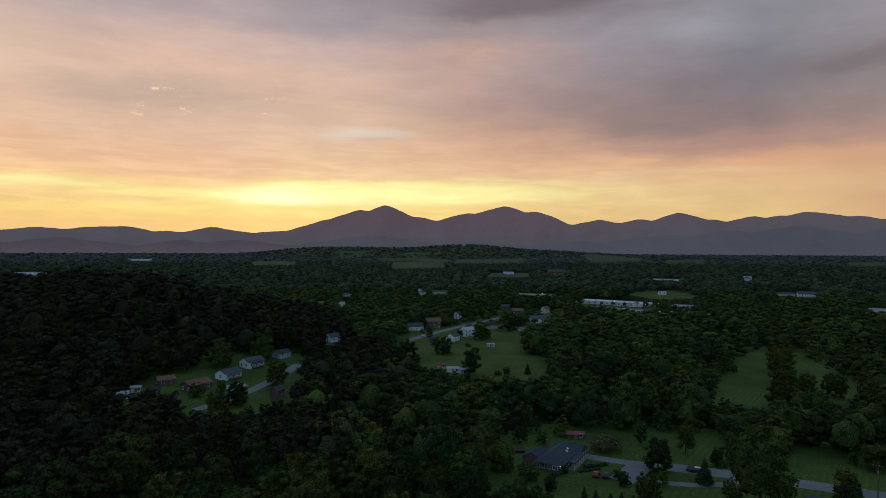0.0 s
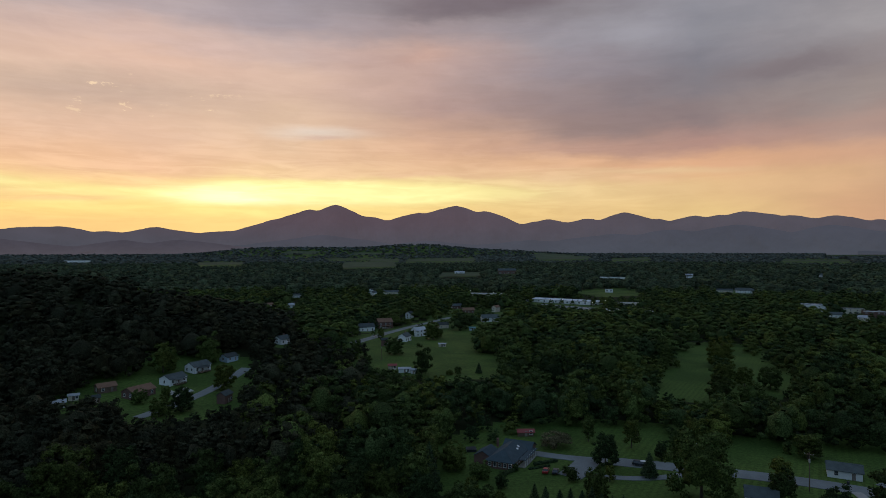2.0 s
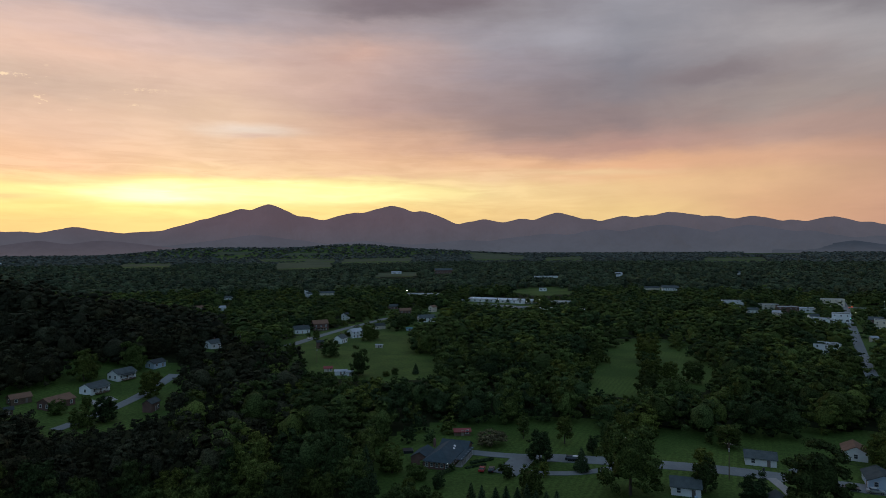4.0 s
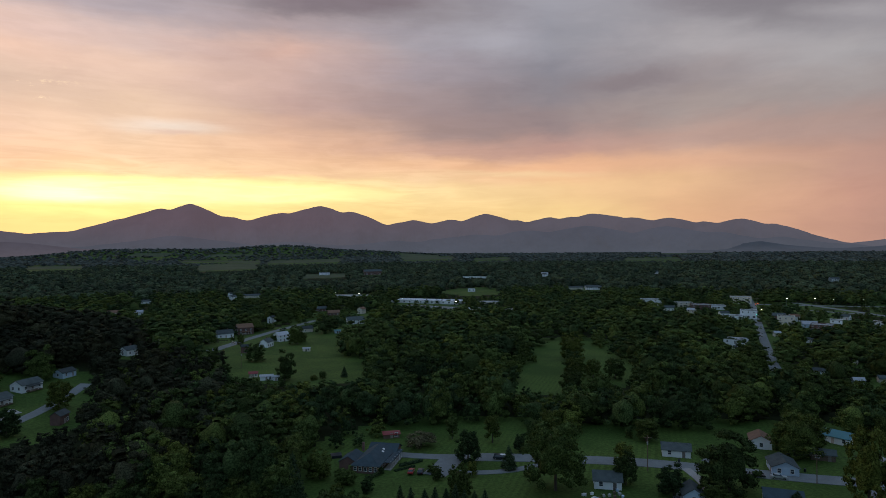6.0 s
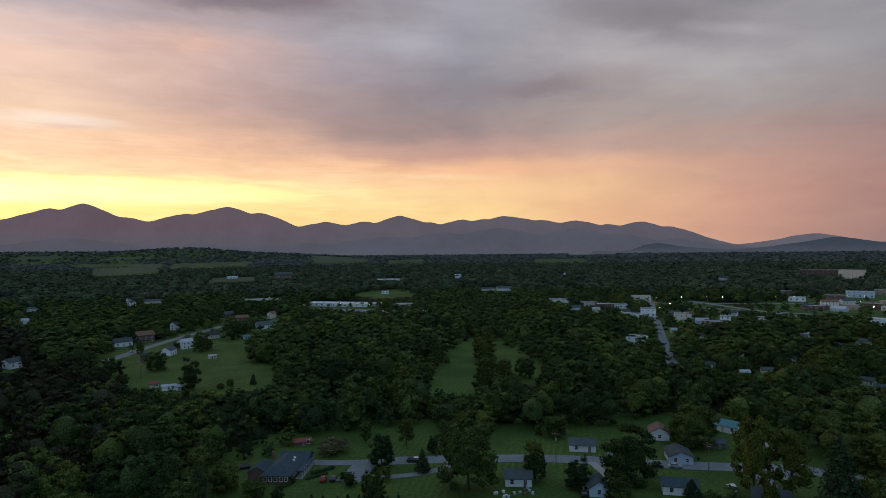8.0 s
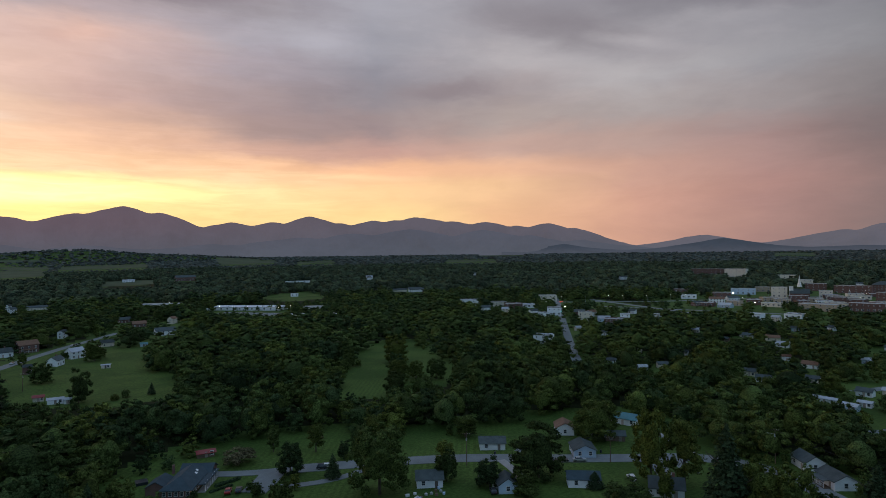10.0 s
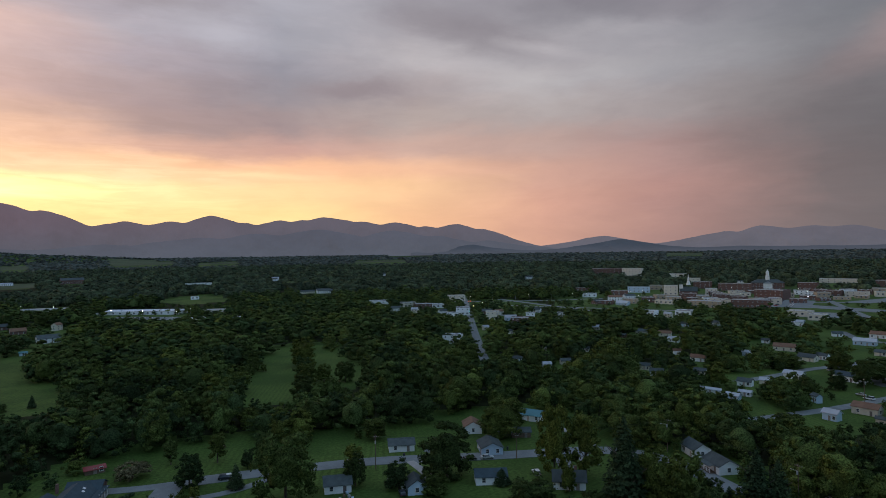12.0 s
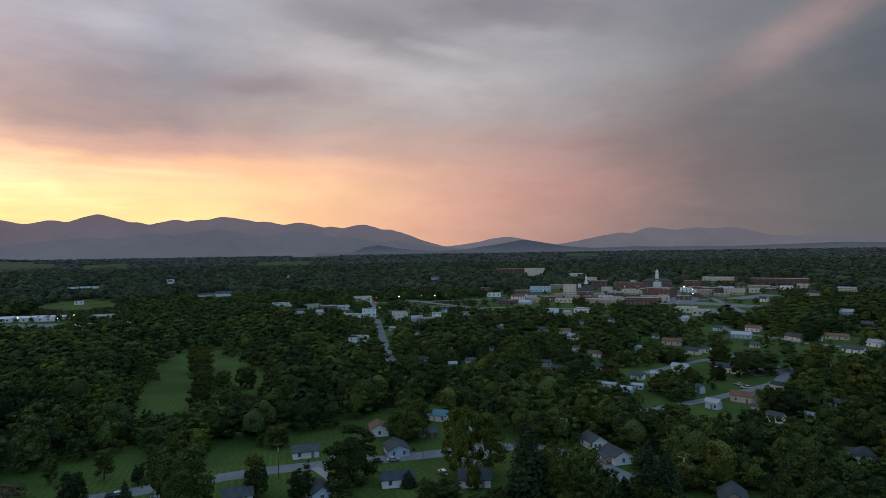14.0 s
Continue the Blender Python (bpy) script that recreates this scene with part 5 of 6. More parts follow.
# eastern neighbourhood
house((467, 175), -79, (16.2, 9, 3.6, 2.4), CREAM, BROWNROOF, "cream house with a brown roof")
house((434, 149), -96, (12.3, 7.6, 3.4, 2.2), CREAM, SHINGLE, "tan bungalow with a grey roof")
house((445, 144), -102, (8.4, 5.2, 3.4, 1.8), WHITE, SHINGLE, "white cottage with a dark roof")
house((531, 144), -83, (17.2, 10, 4.9, 2.2), BLUE, PALEROOF, "pale house with a blue-grey metal roof")
house((578, 147), -96, (14.2, 8.8, 6.3, 2.4), WHITE, BROWNROOF, "white two-storey house with a dark red roof")
house((486, 123), -86, (8.0, 5.0, 3.1, 1.7), CREAM, SHINGLE, "small grey-roofed cottage among garden trees")
house((540, 108), -114, (15.8, 9, 5.4, 3.0), CREAM, SHINGLE, "cream farmhouse with a dark gabled roof")
house((548, 95), -80, (9.7, 5, 2.7, 0.8), WHITE, PALEROOF, "white mobile home among garden trees")
house((564, 84), -90, (18.9, 9, 3.4, 2.0), CREAM, BROWNROOF, "brown-roofed ranch house among garden trees")
house((538, 57), -114, (11.6, 7.2, 6.7, 2.2), WHITE, PALEROOF, "white two-storey house with a pale roof")
house((500, 65), -103, (15.6, 9, 3.4, 2.2), WHITE, SHINGLE, "white ranch house with a grey roof")
house((370, 134), -90, (11.3, 7.0, 4.5, 1.8), WHITE, PALEROOF, "white house with a pale grey roof")
house((385, 111), -106, (18.9, 8.5, 3.6, 2.0), WHITE, NAVY, "long white meeting house with a dark roof")
house((322, 107), -132, (5.5, 3.4, 4.0, 1.2), BLUE, SHINGLE, "sky-blue cottage with a grey gable roof")
house((294, 92), -103, (7.4, 4.6, 4.9, 1.6), BLUE, PALEROOF, "pale blue two-storey house with a white porch")
house((315, 85), -95, (12.1, 7.5, 4.7, 2.0), CREAM, BROWNROOF, "cream two-storey house with a dull purple roof")
house((350, 78), -112, (6.9, 4.3, 3.8, 1.5), CREAM, SHINGLE, "small cream house with a dark roof")
house((300, 76), -96, (4.4, 2.7, 3.1, 0.9), CREAM, SHINGLE, "grey outbuilding beside trees")
house((287, 65), -107, (7.6, 4.7, 3.4, 1.6), WHITE, SHINGLE, "white gabled house half hidden by trees")
house((330, 51), -91, (7.6, 4.7, 2.9, 1.4), CREAM, SHINGLE, "shed with a yellow gable end")
house((299, 55), -110, (4.7, 2.9, 2.9, 1.0), CREAM, PALEROOF, "pale garage among trees")
house((435, 73), -100, (10.4, 6.4, 3.1, 2.0), CREAM, SHINGLE, "grey-roofed house behind trees")
house((338, 205), -79, (7.8, 4.8, 3.4, 1.6), CREAM, SHINGLE, "cream house with a dark roof among trees")
house((327, 191), -70, (8.6, 5.3, 3.1, 1.8), WHITE, SHINGLE, "white bungalow with a grey roof")
house((387, 197), -78, (10.5, 6.5, 3.1, 2.0), WHITE, BROWNROOF, "white bungalow with a brown roof")
house((346, 175), -78, (7.8, 4.8, 3.1, 1.6), CREAM, SHINGLE, "grey-roofed bungalow among garden trees")
house((306, 149), -84, (12.8, 5, 2.7, 0.8), WHITE, PALEROOF, "long white mobile home")
house((301, 136), -91, (7.5, 4.6, 2.7, 1.2), BLUE, PALEROOF, "mobile home with a pale blue roof")
house((335, 145), -87, (8.5, 5.3, 3.1, 1.8), WHITE, SHINGLE, "white cottage with grey roof")
house((346, 139), -83, (6.8, 4.2, 2.9, 1.4), CREAM, PALEROOF, "pale cottage beside a drive")
house((312, 135), -82, (6.8, 4.2, 2.7, 0.8), WHITE, PALEROOF, "white mobile home with a flat roof")
house((451, 249), -71, (10.1, 6.3, 3.4, 2.0), WHITE, PALEROOF, "white house with a pale roof")
house((476, 292), -68, (11.0, 6.8, 3.4, 2.0), CREAM, SHINGLE, "house with a grey roof")
house((477, 271), -70, (11.8, 7.3, 3.4, 2.0), CREAM, BROWNROOF, "house with a brown roof")
house((545, 290), -72, (7.5, 4.6, 5.0, 1.6), BLUE, SHINGLE, "blue house among trees")
house((572, 274), -104, (8.4, 5.2, 4.5, 1.8), WHITE, SHINGLE, "white gabled house among trees")
house((618, 220), -80, (9.3, 5.8, 3.8, 1.8), WHITE, PALEROOF, "white house with a pale roof")
house((1198, 526), -66, (12.9, 8, 4.5, 2), WHITE, SHINGLE, "white house in the woods beyond the town")
house((1118, 152), -92, (24.9, 10, 4.5, 2.0), CREAM, PALEROOF, "pale long house in the eastern woods")
house((1011, 178), -90, (18.7, 9, 4.5, 2.4), CREAM, SHINGLE, "grey-roofed house in the eastern woods")
house((752, 103), -102, (11.6, 7.2, 4.5, 2.4), BLUE, PALEROOF, "pale house at the wood's edge")
house((880, 211), -107, (10.5, 6.5, 4.5, 2.2), WHITE, SHINGLE, "white house among tall trees")
# houses and small shops along the main street
house((459, 619), -29, (11.2, 6.9, 3.6, 2.3), WHITE, SHINGLE, "white house shop with a grey roof by the main street")
house((456, 576), -63, (8.5, 5.3, 5.2, 1.8), CREAM, PALEROOF, "cream town house with a pale metal roof")
house((476, 550), -11, (9.6, 6.0, 3.4, 2.0), WHITE, SHINGLE, "white gabled house among town trees")
house((507, 508), -55, (11.5, 7.1, 3.6, 2.4), BRICK, SHINGLE, "brick town house with a dark roof")
house((503, 486), -6, (9.3, 5.8, 5.2, 2.0), WHITE, BROWNROOF, "white house with a brown roof near the crossing")
house((477, 444), -39, (11.9, 7.4, 3.4, 2.4), BLUE, PALEROOF, "pale blue house with a light roof in the town")
house((560, 479), -74, (8.5, 5.3, 3.6, 1.8), WHITE, SHINGLE, "white house shop with a grey roof by the main street")
house((405, 408), -15, (6.5, 4.0, 5.2, 1.4), CREAM, PALEROOF, "cream town house with a pale metal roof")
house((401, 372), -57, (6.6, 4.1, 3.4, 1.4), WHITE, SHINGLE, "white gabled house among town trees")
house((694, 490), -15, (14.4, 8.9, 3.6, 2.4), BRICK, SHINGLE, "brick town house with a dark roof")
house((753, 503), -48, (18.5, 9, 5.2, 2.4), WHITE, BROWNROOF, "white house with a brown roof near the crossing")
house((700, 456), -82, (15.6, 9, 3.4, 2.4), BLUE, PALEROOF, "pale blue house with a light roof in the town")
house((800, 511), -27, (16.0, 9, 3.6, 2.4), WHITE, SHINGLE, "white house shop with a grey roof by the main street")
house((473, 336), -65, (7.1, 4.4, 5.2, 1.5), CREAM, PALEROOF, "cream town house with a pale metal roof")
house((368, 270), -74, (5.5, 3.4, 3.1, 1.2), WHITE, SHINGLE, "white cottage on a green lot")
house((447, 291), -92, (6.4, 4.0, 2.9, 1.4), BRICK, SHINGLE, "brick bungalow among trees")
house((399, 218), -51, (5.8, 3.6, 4.3, 1.2), WHITE, BROWNROOF, "white cottage with trees round it")
house((428, 184), -79, (6.7, 4.2, 3.1, 1.4), BLUE, PALEROOF, "pale blue cottage on a green lot")
house((493, 198), -88, (6.5, 4.0, 2.9, 1.4), WHITE, SHINGLE, "small white house among garden trees")
house((605, 340), -96, (8.0, 5.0, 4.3, 1.7), CREAM, PALEROOF, "cream bungalow among garden trees")
house((567, 173), -63, (8.8, 5.5, 3.1, 1.9), WHITE, SHINGLE, "white cottage on a green lot")
house((661, 74), -96, (11.8, 7.3, 2.9, 2.2), BRICK, SHINGLE, "brick bungalow among trees")
# shops and halls
block((228, 830), -41, (100.8, 30, 4.2), 1, 12, WHITE, WHITEROOF, "long white shopping strip with a pale flat roof", 0.2)
block((261, 671), -35, (64.0, 22, 4.5), 1, 9, CREAM, WHITEROOF, "long low shop building with a white flat roof", 0.2)
block((142, 956), -26, (65.5, 24, 4), 1, 8, CREAM, FLATROOF, "long low store with a white front")
block((355, 1013), -19, (12.5, 10, 5), 1, 2, WHITE, PALEROOF, "small white pump house on a field")
block((296, 771), -21, (29.5, 16, 4.5), 1, 4, CREAM, PALEROOF, "pale low store in the town")
block((499, 1396), -20, (66.6, 14, 4.5), 1, 5, WHITE, PALEROOF, "white low hall beyond the field")
block((-973, 1490), 33, (79.4, 40, 7), 1, 6, WHITE, PALEROOF, "pale industrial hall in the town")
block((-1204, 2499), 26, (99.4, 40, 7), 1, 5, WHITE, PALEROOF, "distant white warehouse in the town")
block((-807, 1445), 29, (53.3, 30, 6), 1, 4, WHITE, PALEROOF, "pale industrial shed in the town")
block((484, 687), -27, (27.1, 16, 8), 2, 4, WHITE, FLATROOF, "white two-storey commercial block")
block((506, 655), -30, (25.2, 14, 6), 2, 4, CREAM, SHINGLE, "cream two-storey shop in the town")
block((499, 615), -31, (21.3, 14, 7), 2, 4, BRICK, FLATROOF, "brick two-storey shop in the town")
block((519, 614), -32, (23.0, 14, 5), 1, 4, WHITE, PALEROOF, "white low shop with a flat roof")
block((604, 668), -34, (24.2, 14, 9), 2, 4, CREAM, FLATROOF, "cream brick office block")
block((482, 522), -43, (15.3, 12, 9), 2, 3, WHITE, SHINGLE, "white two-storey house shop")
block((466, 525), -42, (17.6, 12, 4), 1, 3, WHITE, PALEROOF, "white low garage with a flat roof")
block((331, 370), -50, (15.0, 12, 7), 2, 3, WHITE, PALEROOF, "white painted store with a pale roof")
block((471, 464), -45, (14.2, 12, 9), 2, 3, CREAM, SHINGLE, "tall grey house on the main street")
block((468, 422), -54, (18.0, 14, 6), 2, 4, BRICK, FLATROOF, "brick shop with a flat roof")
block((508, 444), -49, (9.7, 10, 6), 2, 2, WHITE, SHINGLE, "white house shop in the town")
block((530, 421), -72, (9.7, 9, 6), 2, 2, WHITE, SHINGLE, "white house beside a green")
block((1319, 832), -76, (44.8, 20, 19), 4, 6, CREAM, FLATROOF, "four-storey cream apartment block on a rise")
block((1383, 944), -56, (81.2, 18, 14), 3, 8, BRICK, FLATROOF, "three-storey red brick hospital block")
block((904, 354), -93, (38.1, 24, 13), 3, 6, BRICK, FLATROOF, "large red brick block behind the courthouse square")
block((766, 324), -73, (41.6, 18, 10), 2, 8, BRICK, PALEROOF, "long two-storey brick building with arched windows")
block((742, 367), -78, (38.4, 20, 8), 2, 6, TANBRICK, FLATROOF, "tan brick hall with a flat roof")
block((885, 493), -61, (20.0, 14, 15), 3, 3, CREAM, FLATROOF, "cream three-storey corner block")
block((831, 438), -62, (21.9, 14, 9), 2, 4, BRICK, FLATROOF, "brick church hall in the town")
block((905, 560), -58, (34.4, 14, 9), 2, 5, BLUE, FLATROOF, "pale blue-grey office block")
block((841, 554), -57, (25.3, 14, 7), 2, 3, BRICK, FLATROOF, "red brick shop row")
block((699, 484), -69, (24.4, 14, 5), 1, 4, BRICK, PALEROOF, "brick shop with a white roof")
block((636, 338), -82, (16.7, 14, 6), 1, 3, WHITE, PALEROOF, "white gabled warehouse in the town")
block((607, 361), -79, (11.4, 14, 6), 1, 3, WHITE, PALEROOF, "white store among trees")
block((707, 249), -79, (22.8, 16, 6), 1, 4, CREAM, PALEROOF, "cream flat-roofed garage in the town")
block((680, 224), -80, (15.4, 14, 6), 1, 3, CREAM, PALEROOF, "pale metal warehouse in the town")
block((629, 224), -78, (10.8, 10, 4), 1, 2, BLUE, PALEROOF, "pale blue low shop")
block((922, 448), -64, (16.5, 14, 10), 2, 3, CREAM, FLATROOF, "pink-washed three-storey shop in the town")
block((1045, 523), -63, (29.4, 14, 12), 3, 4, BRICK, FLATROOF, "brick department block in the town")
block((1027, 460), -72, (48.5, 14, 12), 3, 6, BRICK, FLATROOF, "row of brick town shops")
block((1101, 376), -81, (27.1, 16, 12), 2, 4, BRICK, FLATROOF, "brick town block in the town")
block((995, 310), -83, (26.1, 16, 9), 2, 4, BRICK, PALEROOF, "brick shop with a pale roof")
block((1299, 393), -79, (58.4, 20, 8), 2, 6, CREAM, PALEROOF, "long pale roofed depot")
block((1244, 272), -84, (93.4, 24, 11), 2, 10, BRICK, FLATROOF, "long brick school building")
block((872, 647), -53, (21.4, 14, 6), 1, 3, BRICK, FLATROOF, "dark low shop in the town")
block((781, 566), -54, (20.8, 12, 6), 1, 3, WHITE, PALEROOF, "white low shop in the town")
block((973, 568), -60, (22.3, 12, 8), 2, 3, TANBRICK, FLATROOF, "tan brick shop in the town")
block((851, 400), -71, (20.2, 12, 8), 2, 3, BRICK, FLATROOF, "brick warehouse in the town")
block((751, 426), -80, (23.2, 14, 5), 1, 4, CREAM, PALEROOF, "low pale store with a forecourt")
block((1008, 282), -80, (28.1, 16, 7), 2, 4, CREAM, FLATROOF, "grey low hall in the town")
block((1167, 603), -63, (26.0, 12, 10), 2, 3, CREAM, FLATROOF, "pale upper storey block")
block((1334, 726), -61, (38.2, 12, 8), 2, 4, CREAM, SHINGLE, "pale house row behind the square")
block((1116, 277), -82, (37.1, 18, 6), 1, 4, TANBRICK, FLATROOF, "low tan depot in the town")
brick_villa((38.5, 208.0), 61)
courthouse((1075, 428), -66)
church((880, 462), -60)
# the close-built centre: rows of small shops along the streets
pick = np.random.default_rng(31)
for row in range(6):
    for k in range(9):
        x, y = 700 + 42 * k + 24 * row + pick.uniform(-8, 8), 505 - 36 * row - 13 * k + pick.uniform(-6, 6)
        if any((x - hx) ** 2 + (y - hy) ** 2 < (hr + 9) ** 2 for hx, hy, hr, _ in KEEP_OFF) or pick.uniform() < 0.12:
            continue
        tone = int(pick.integers(5))
        block((x, y), -62 + float(pick.uniform(-24, 24)), (float(pick.uniform(13, 22)), float(pick.uniform(11, 16)), float(pick.uniform(4.0, 7.5))), 1 + int(pick.integers(2)), 3,
              (BRICK, TANBRICK, WHITE, CREAM, BRICK)[tone], (FLATROOF, PALEROOF, FLATROOF, SHINGLE, PALEROOF)[tone],
              ("small brick town shop with a flat roof", "small tan brick shop with a pale roof", "small white town shop with a flat roof", "cream town house with a grey roof", "brick workshop with a pale roof")[tone])
# paving
road("driveway", 5, [(46, 216), (57, 209), (66, 206), (73, 204)], "curving asphalt drive before the brick house", 0.16)
road("driveway", 8, [(66, 207), (60, 197), (52, 189)], "asphalt parking apron beside the brick house", 0.2)
road("driveway", 3.5, [(97, 192), (81, 187), (69, 188), (60, 193)], "narrow asphalt lane across the lawn", 0.14)
road("driveway", 3, [(134, 172), (131, 158), (124, 146)], "pale gravel drive beside cottages", 0.14, CONCRETE)
road("driveway", 4, [(146, 178), (149, 170), (151, 163)], "short asphalt drive by a bungalow", 0.14)
road("driveway", 5, [(178, 143), (172, 136), (166, 128)], "asphalt drive to a cottage", 0.14)
road("driveway", 5, [(185, 140), (180, 133), (176, 126)], "double asphalt drive to a cottage", 0.14)
road("driveway", 3, [(193, 138), (200, 150), (205, 168)], "narrow gravel lane behind the houses", 0.14, CONCRETE)
road("driveway", 3.5, [(-99, 300), (-104, 305), (-110, 310)], "short concrete drive by ranch houses", 0.16, CONCRETE)
road("driveway", 3.5, [(-97, 308), (-104, 316)], "short concrete drive beside a lawn", 0.16, CONCRETE)
road("parking_lot", 26, [(386, 107), (420, 89)], "grey asphalt parking lot beside a white hall", 0.14)
road("parking_lot", 60, [(790, 300), (900, 330)], "large grey asphalt parking lot in the town", 0.14)
road("parking_lot", 36, [(700, 230), (760, 250)], "grey asphalt forecourt of a store", 0.14)
road("road", 9, [(604, 647), (720, 560), (860, 500), (1010, 420)], "town street between brick shops")
road("road", 9, [(611, 433), (640, 540), (668, 646)], "town street lined with shops and trees")
road("road", 8, [(679, 365), (640, 467), (600, 570)], "town side street beside low shops")
road("road", 9, [(721, 190), (820, 240), (918, 289)], "wide grey street past the large parking lot")
road("road", 8, [(953, 206), (880, 288), (806, 369)], "town street between brick halls")
road("parking_lot", 34, [(808, 200), (826, 300)], "grey asphalt parking lot behind town halls", 0.18)
road("parking_lot", 28, [(1000, 230), (900, 256)], "grey asphalt parking lot beside a depot", 0.2)
road("parking_lot", 30, [(185, 800), (240, 735)], "shop forecourt of grey asphalt", 0.14)
# cars
RED, DARK, SILVER, PALE = (matter("red_paint", (0.35, 0.03, 0.03), 0.3), matter("dark_paint", (0.03, 0.035, 0.045), 0.3), matter("silver_paint", (0.55, 0.56, 0.58), 0.3, metal=0.3), matter("white_paint", (0.78, 0.79, 0.8), 0.35))
car(48.0, 195.5, 68, RED, "red hatchback parked beside the lawn")
car(50.9, 194.6, 68, DARK, "black saloon parked beside the lawn")
car(80, 199, -25, DARK, "dark sport utility car on the drive", 4.7, 1.7, True)
car(81.6, 198.4, -25, PALE, "white pickup beside a tree", 5.0, 1.6)
car(150, 158.8, -33, DARK, "black saloon parked at the roadside")
car(155.2, 155.6, -33, SILVER, "silver saloon parked at the roadside")
car(184, 153, 80, DARK, "dark pickup parked on the grass", 5.2, 1.7, True)
car(179, 172, 60, DARK, "dark hatchback beside a house")
car(193, 157, -30, PALE, "white boat-nosed car beside the shed", 5.4, 1.4)
car(148, 172.5, 62, PALE, "white van in a drive", 5.0, 1.9, True)
car(156, 134, 58, PALE, "white pickup beside a bungalow", 5.2, 1.7, True)
car(114, 150, 62, DARK, "dark car on the gravel drive")
car(117, 160, 62, DARK, "black car at the end of the gravel drive")
car(196, 66, -20, RED, "dark red pickup on the street", 5.0, 1.7, True)
car(199, 64, -20, PALE, "pale car on the street")
car(-16, 496, 70, PALE, "white car parked on the street")
car(21, 583, 70, SILVER, "silver car at the roadside")
car(408, 128, -20, PALE, "white van by the meeting hall", 5.0, 1.9, True)
car(344, 92, 70, PALE, "white pickup in a yard", 5.0, 1.7, True)
car(350, 97, 70, SILVER, "silver car in a yard")
car(-118, 312, 60, PALE, "white pickup beside a ranch house", 5.0, 1.7, True)
car(-121, 303, 60, DARK, "dark car beside a brick house")
for k in range(14):
    car(795 + 8 * k, 292 + 2.3 * k + 16 * (k % 2), 70 + 6 * (k % 3), (PALE, DARK, SILVER, RED)[(k * 7) % 4], "car parked in the town lot")
for k in range(10):
    car(196 + 5.5 * k, 788 - 6.5 * k, 45, (SILVER, PALE, DARK)[k % 3], "car parked before the shops")
# poles and cables
poles = [(121, 174, -33, 11.5, True, False), (163, 149, -33, 9.0, False, False), (207, 117, -75, 12, True, True), (190, 68, -110, 12, True, True), (96, 190, -33, 10, True, False)]
for p in poles:
    utility_pole(*p)
for p, q in zip((0, 1, 2), (1, 2, 3)):
    for u in (-0.9, 0.9):
        (xa, ya, _, ta, *_), (xb, yb, _, tb, *_) = poles[p], poles[q]
        wire((xa + u * 0.6, ya + u * 0.6, ta * 0.94), (xb + u * 0.6, yb + u * 0.6, tb * 0.94))
utility_pole(-58, 430, 20, 11)
utility_pole(-8, 395, 20, 10)
utility_pole(337, 92, 20, 11)
# lamps of the town
for k in range(16):
    street_lamp(604 + 26 * k + (k % 3) * 6, 640 - 14 * k, 40 * k)
for x, y in ((552, 560), (508, 530), (240, 742), (262, 762), (215, 782), (190, 815), (120, 975), (150, 930), (870, 380), (930, 400), (820, 520), (760, 470), (700, 420), (960, 330), (1010, 360), (880, 300), (1290, 790), (1240, 830), (-900, 1430), (-950, 1440), (-820, 1450), (-790, 1460)):
    street_lamp(x, y, x)
# traffic signals at the crossing
def traffic_signal(x, y, turn, lens, label):
    ob = new("traffic_signal")
    ob.matrix_world = pose(x, y, land(x, y), 0, 0, turn)
    part("post", LPOST, ob)
    head = part("signal_head", box_mesh("signal_head", (0.7, 0.5, 2.0), (1.6, 0, 6.8), BLACK, 0.05), ob)
    part("arm", LARM, ob)
    part("lit_lens", lathe("lit_lens", [(0.0, 0.05), (0.4, 0.05), (0.4, -0.1)], 12, lens), head, "lit signal lens", pose(1.6, -0.3, 7.4, 90))
    return tagged(ob, label, "traffic signal", "traffic signals")


REDLIT = matter("lit_red_lens", (0.6, 0.05, 0.03), 0.4, glow=(1.0, 0.12, 0.06), power=3.0)
GREENLIT = matter("lit_green_lens", (0.05, 0.5, 0.3), 0.4, glow=(0.15, 1.0, 0.6), power=2.5)
traffic_signal(548, 585, -44, REDLIT, "traffic signal showing red over the main street")
traffic_signal(556, 590, -44, REDLIT, "traffic signal showing red at the crossing")
traffic_signal(462, 492, -44, GREENLIT, "traffic signal showing green on the main street")
# gardens and yards
hedge(50, 204, 20, 9, 1.0, 1.4)
hedge(36, 196, 40, 5, 1.1, 1.6, "round clipped shrubs beside the brick house")
hedge(47, 200, 20, 8, 0.6, 1.2, "low dark hedge beside the drive")
r = np.random.default_rng(12)
for k in range(14):
    yard_item("storage_crate", 97 + r.uniform(-6, 6), 160 + r.uniform(-2.5, 2.5), r.uniform(0, 90), (PALE, SILVER, WOOD, BLUE)[k % 4], "pale crate among clutter beside a cottage", (0.9, 0.7, 0.7))
for x, y in ((186, 136), (189, 135), (168, 158), (151, 166), (136, 178)):
    yard_item("waste_bin", x, y, 20, DARK, "dark wheeled waste bin at the roadside", (0.6, 0.6, 1.1))
yard_item("picnic_table", 92, 232, 10, WOOD, "pale wooden picnic table on the lawn", (1.8, 1.4, 0.75))
yard_item("water_tank", 117, 153, 0, PALE, "white tank beside a small cottage", (1.3, 1.3, 1.5))
yard_item("trampoline", 27, 219, 0, DARK, "dark round garden trampoline behind the house", (3.4, 3.4, 1.0))
for k in range(8):
    yard_item("fence_panel", 397 + 1.9 * k, 93 - 1.0 * k, -30, TRIM, "white boarded fence panel beside a lot", (2.0, 0.15, 1.8))

build_ground()

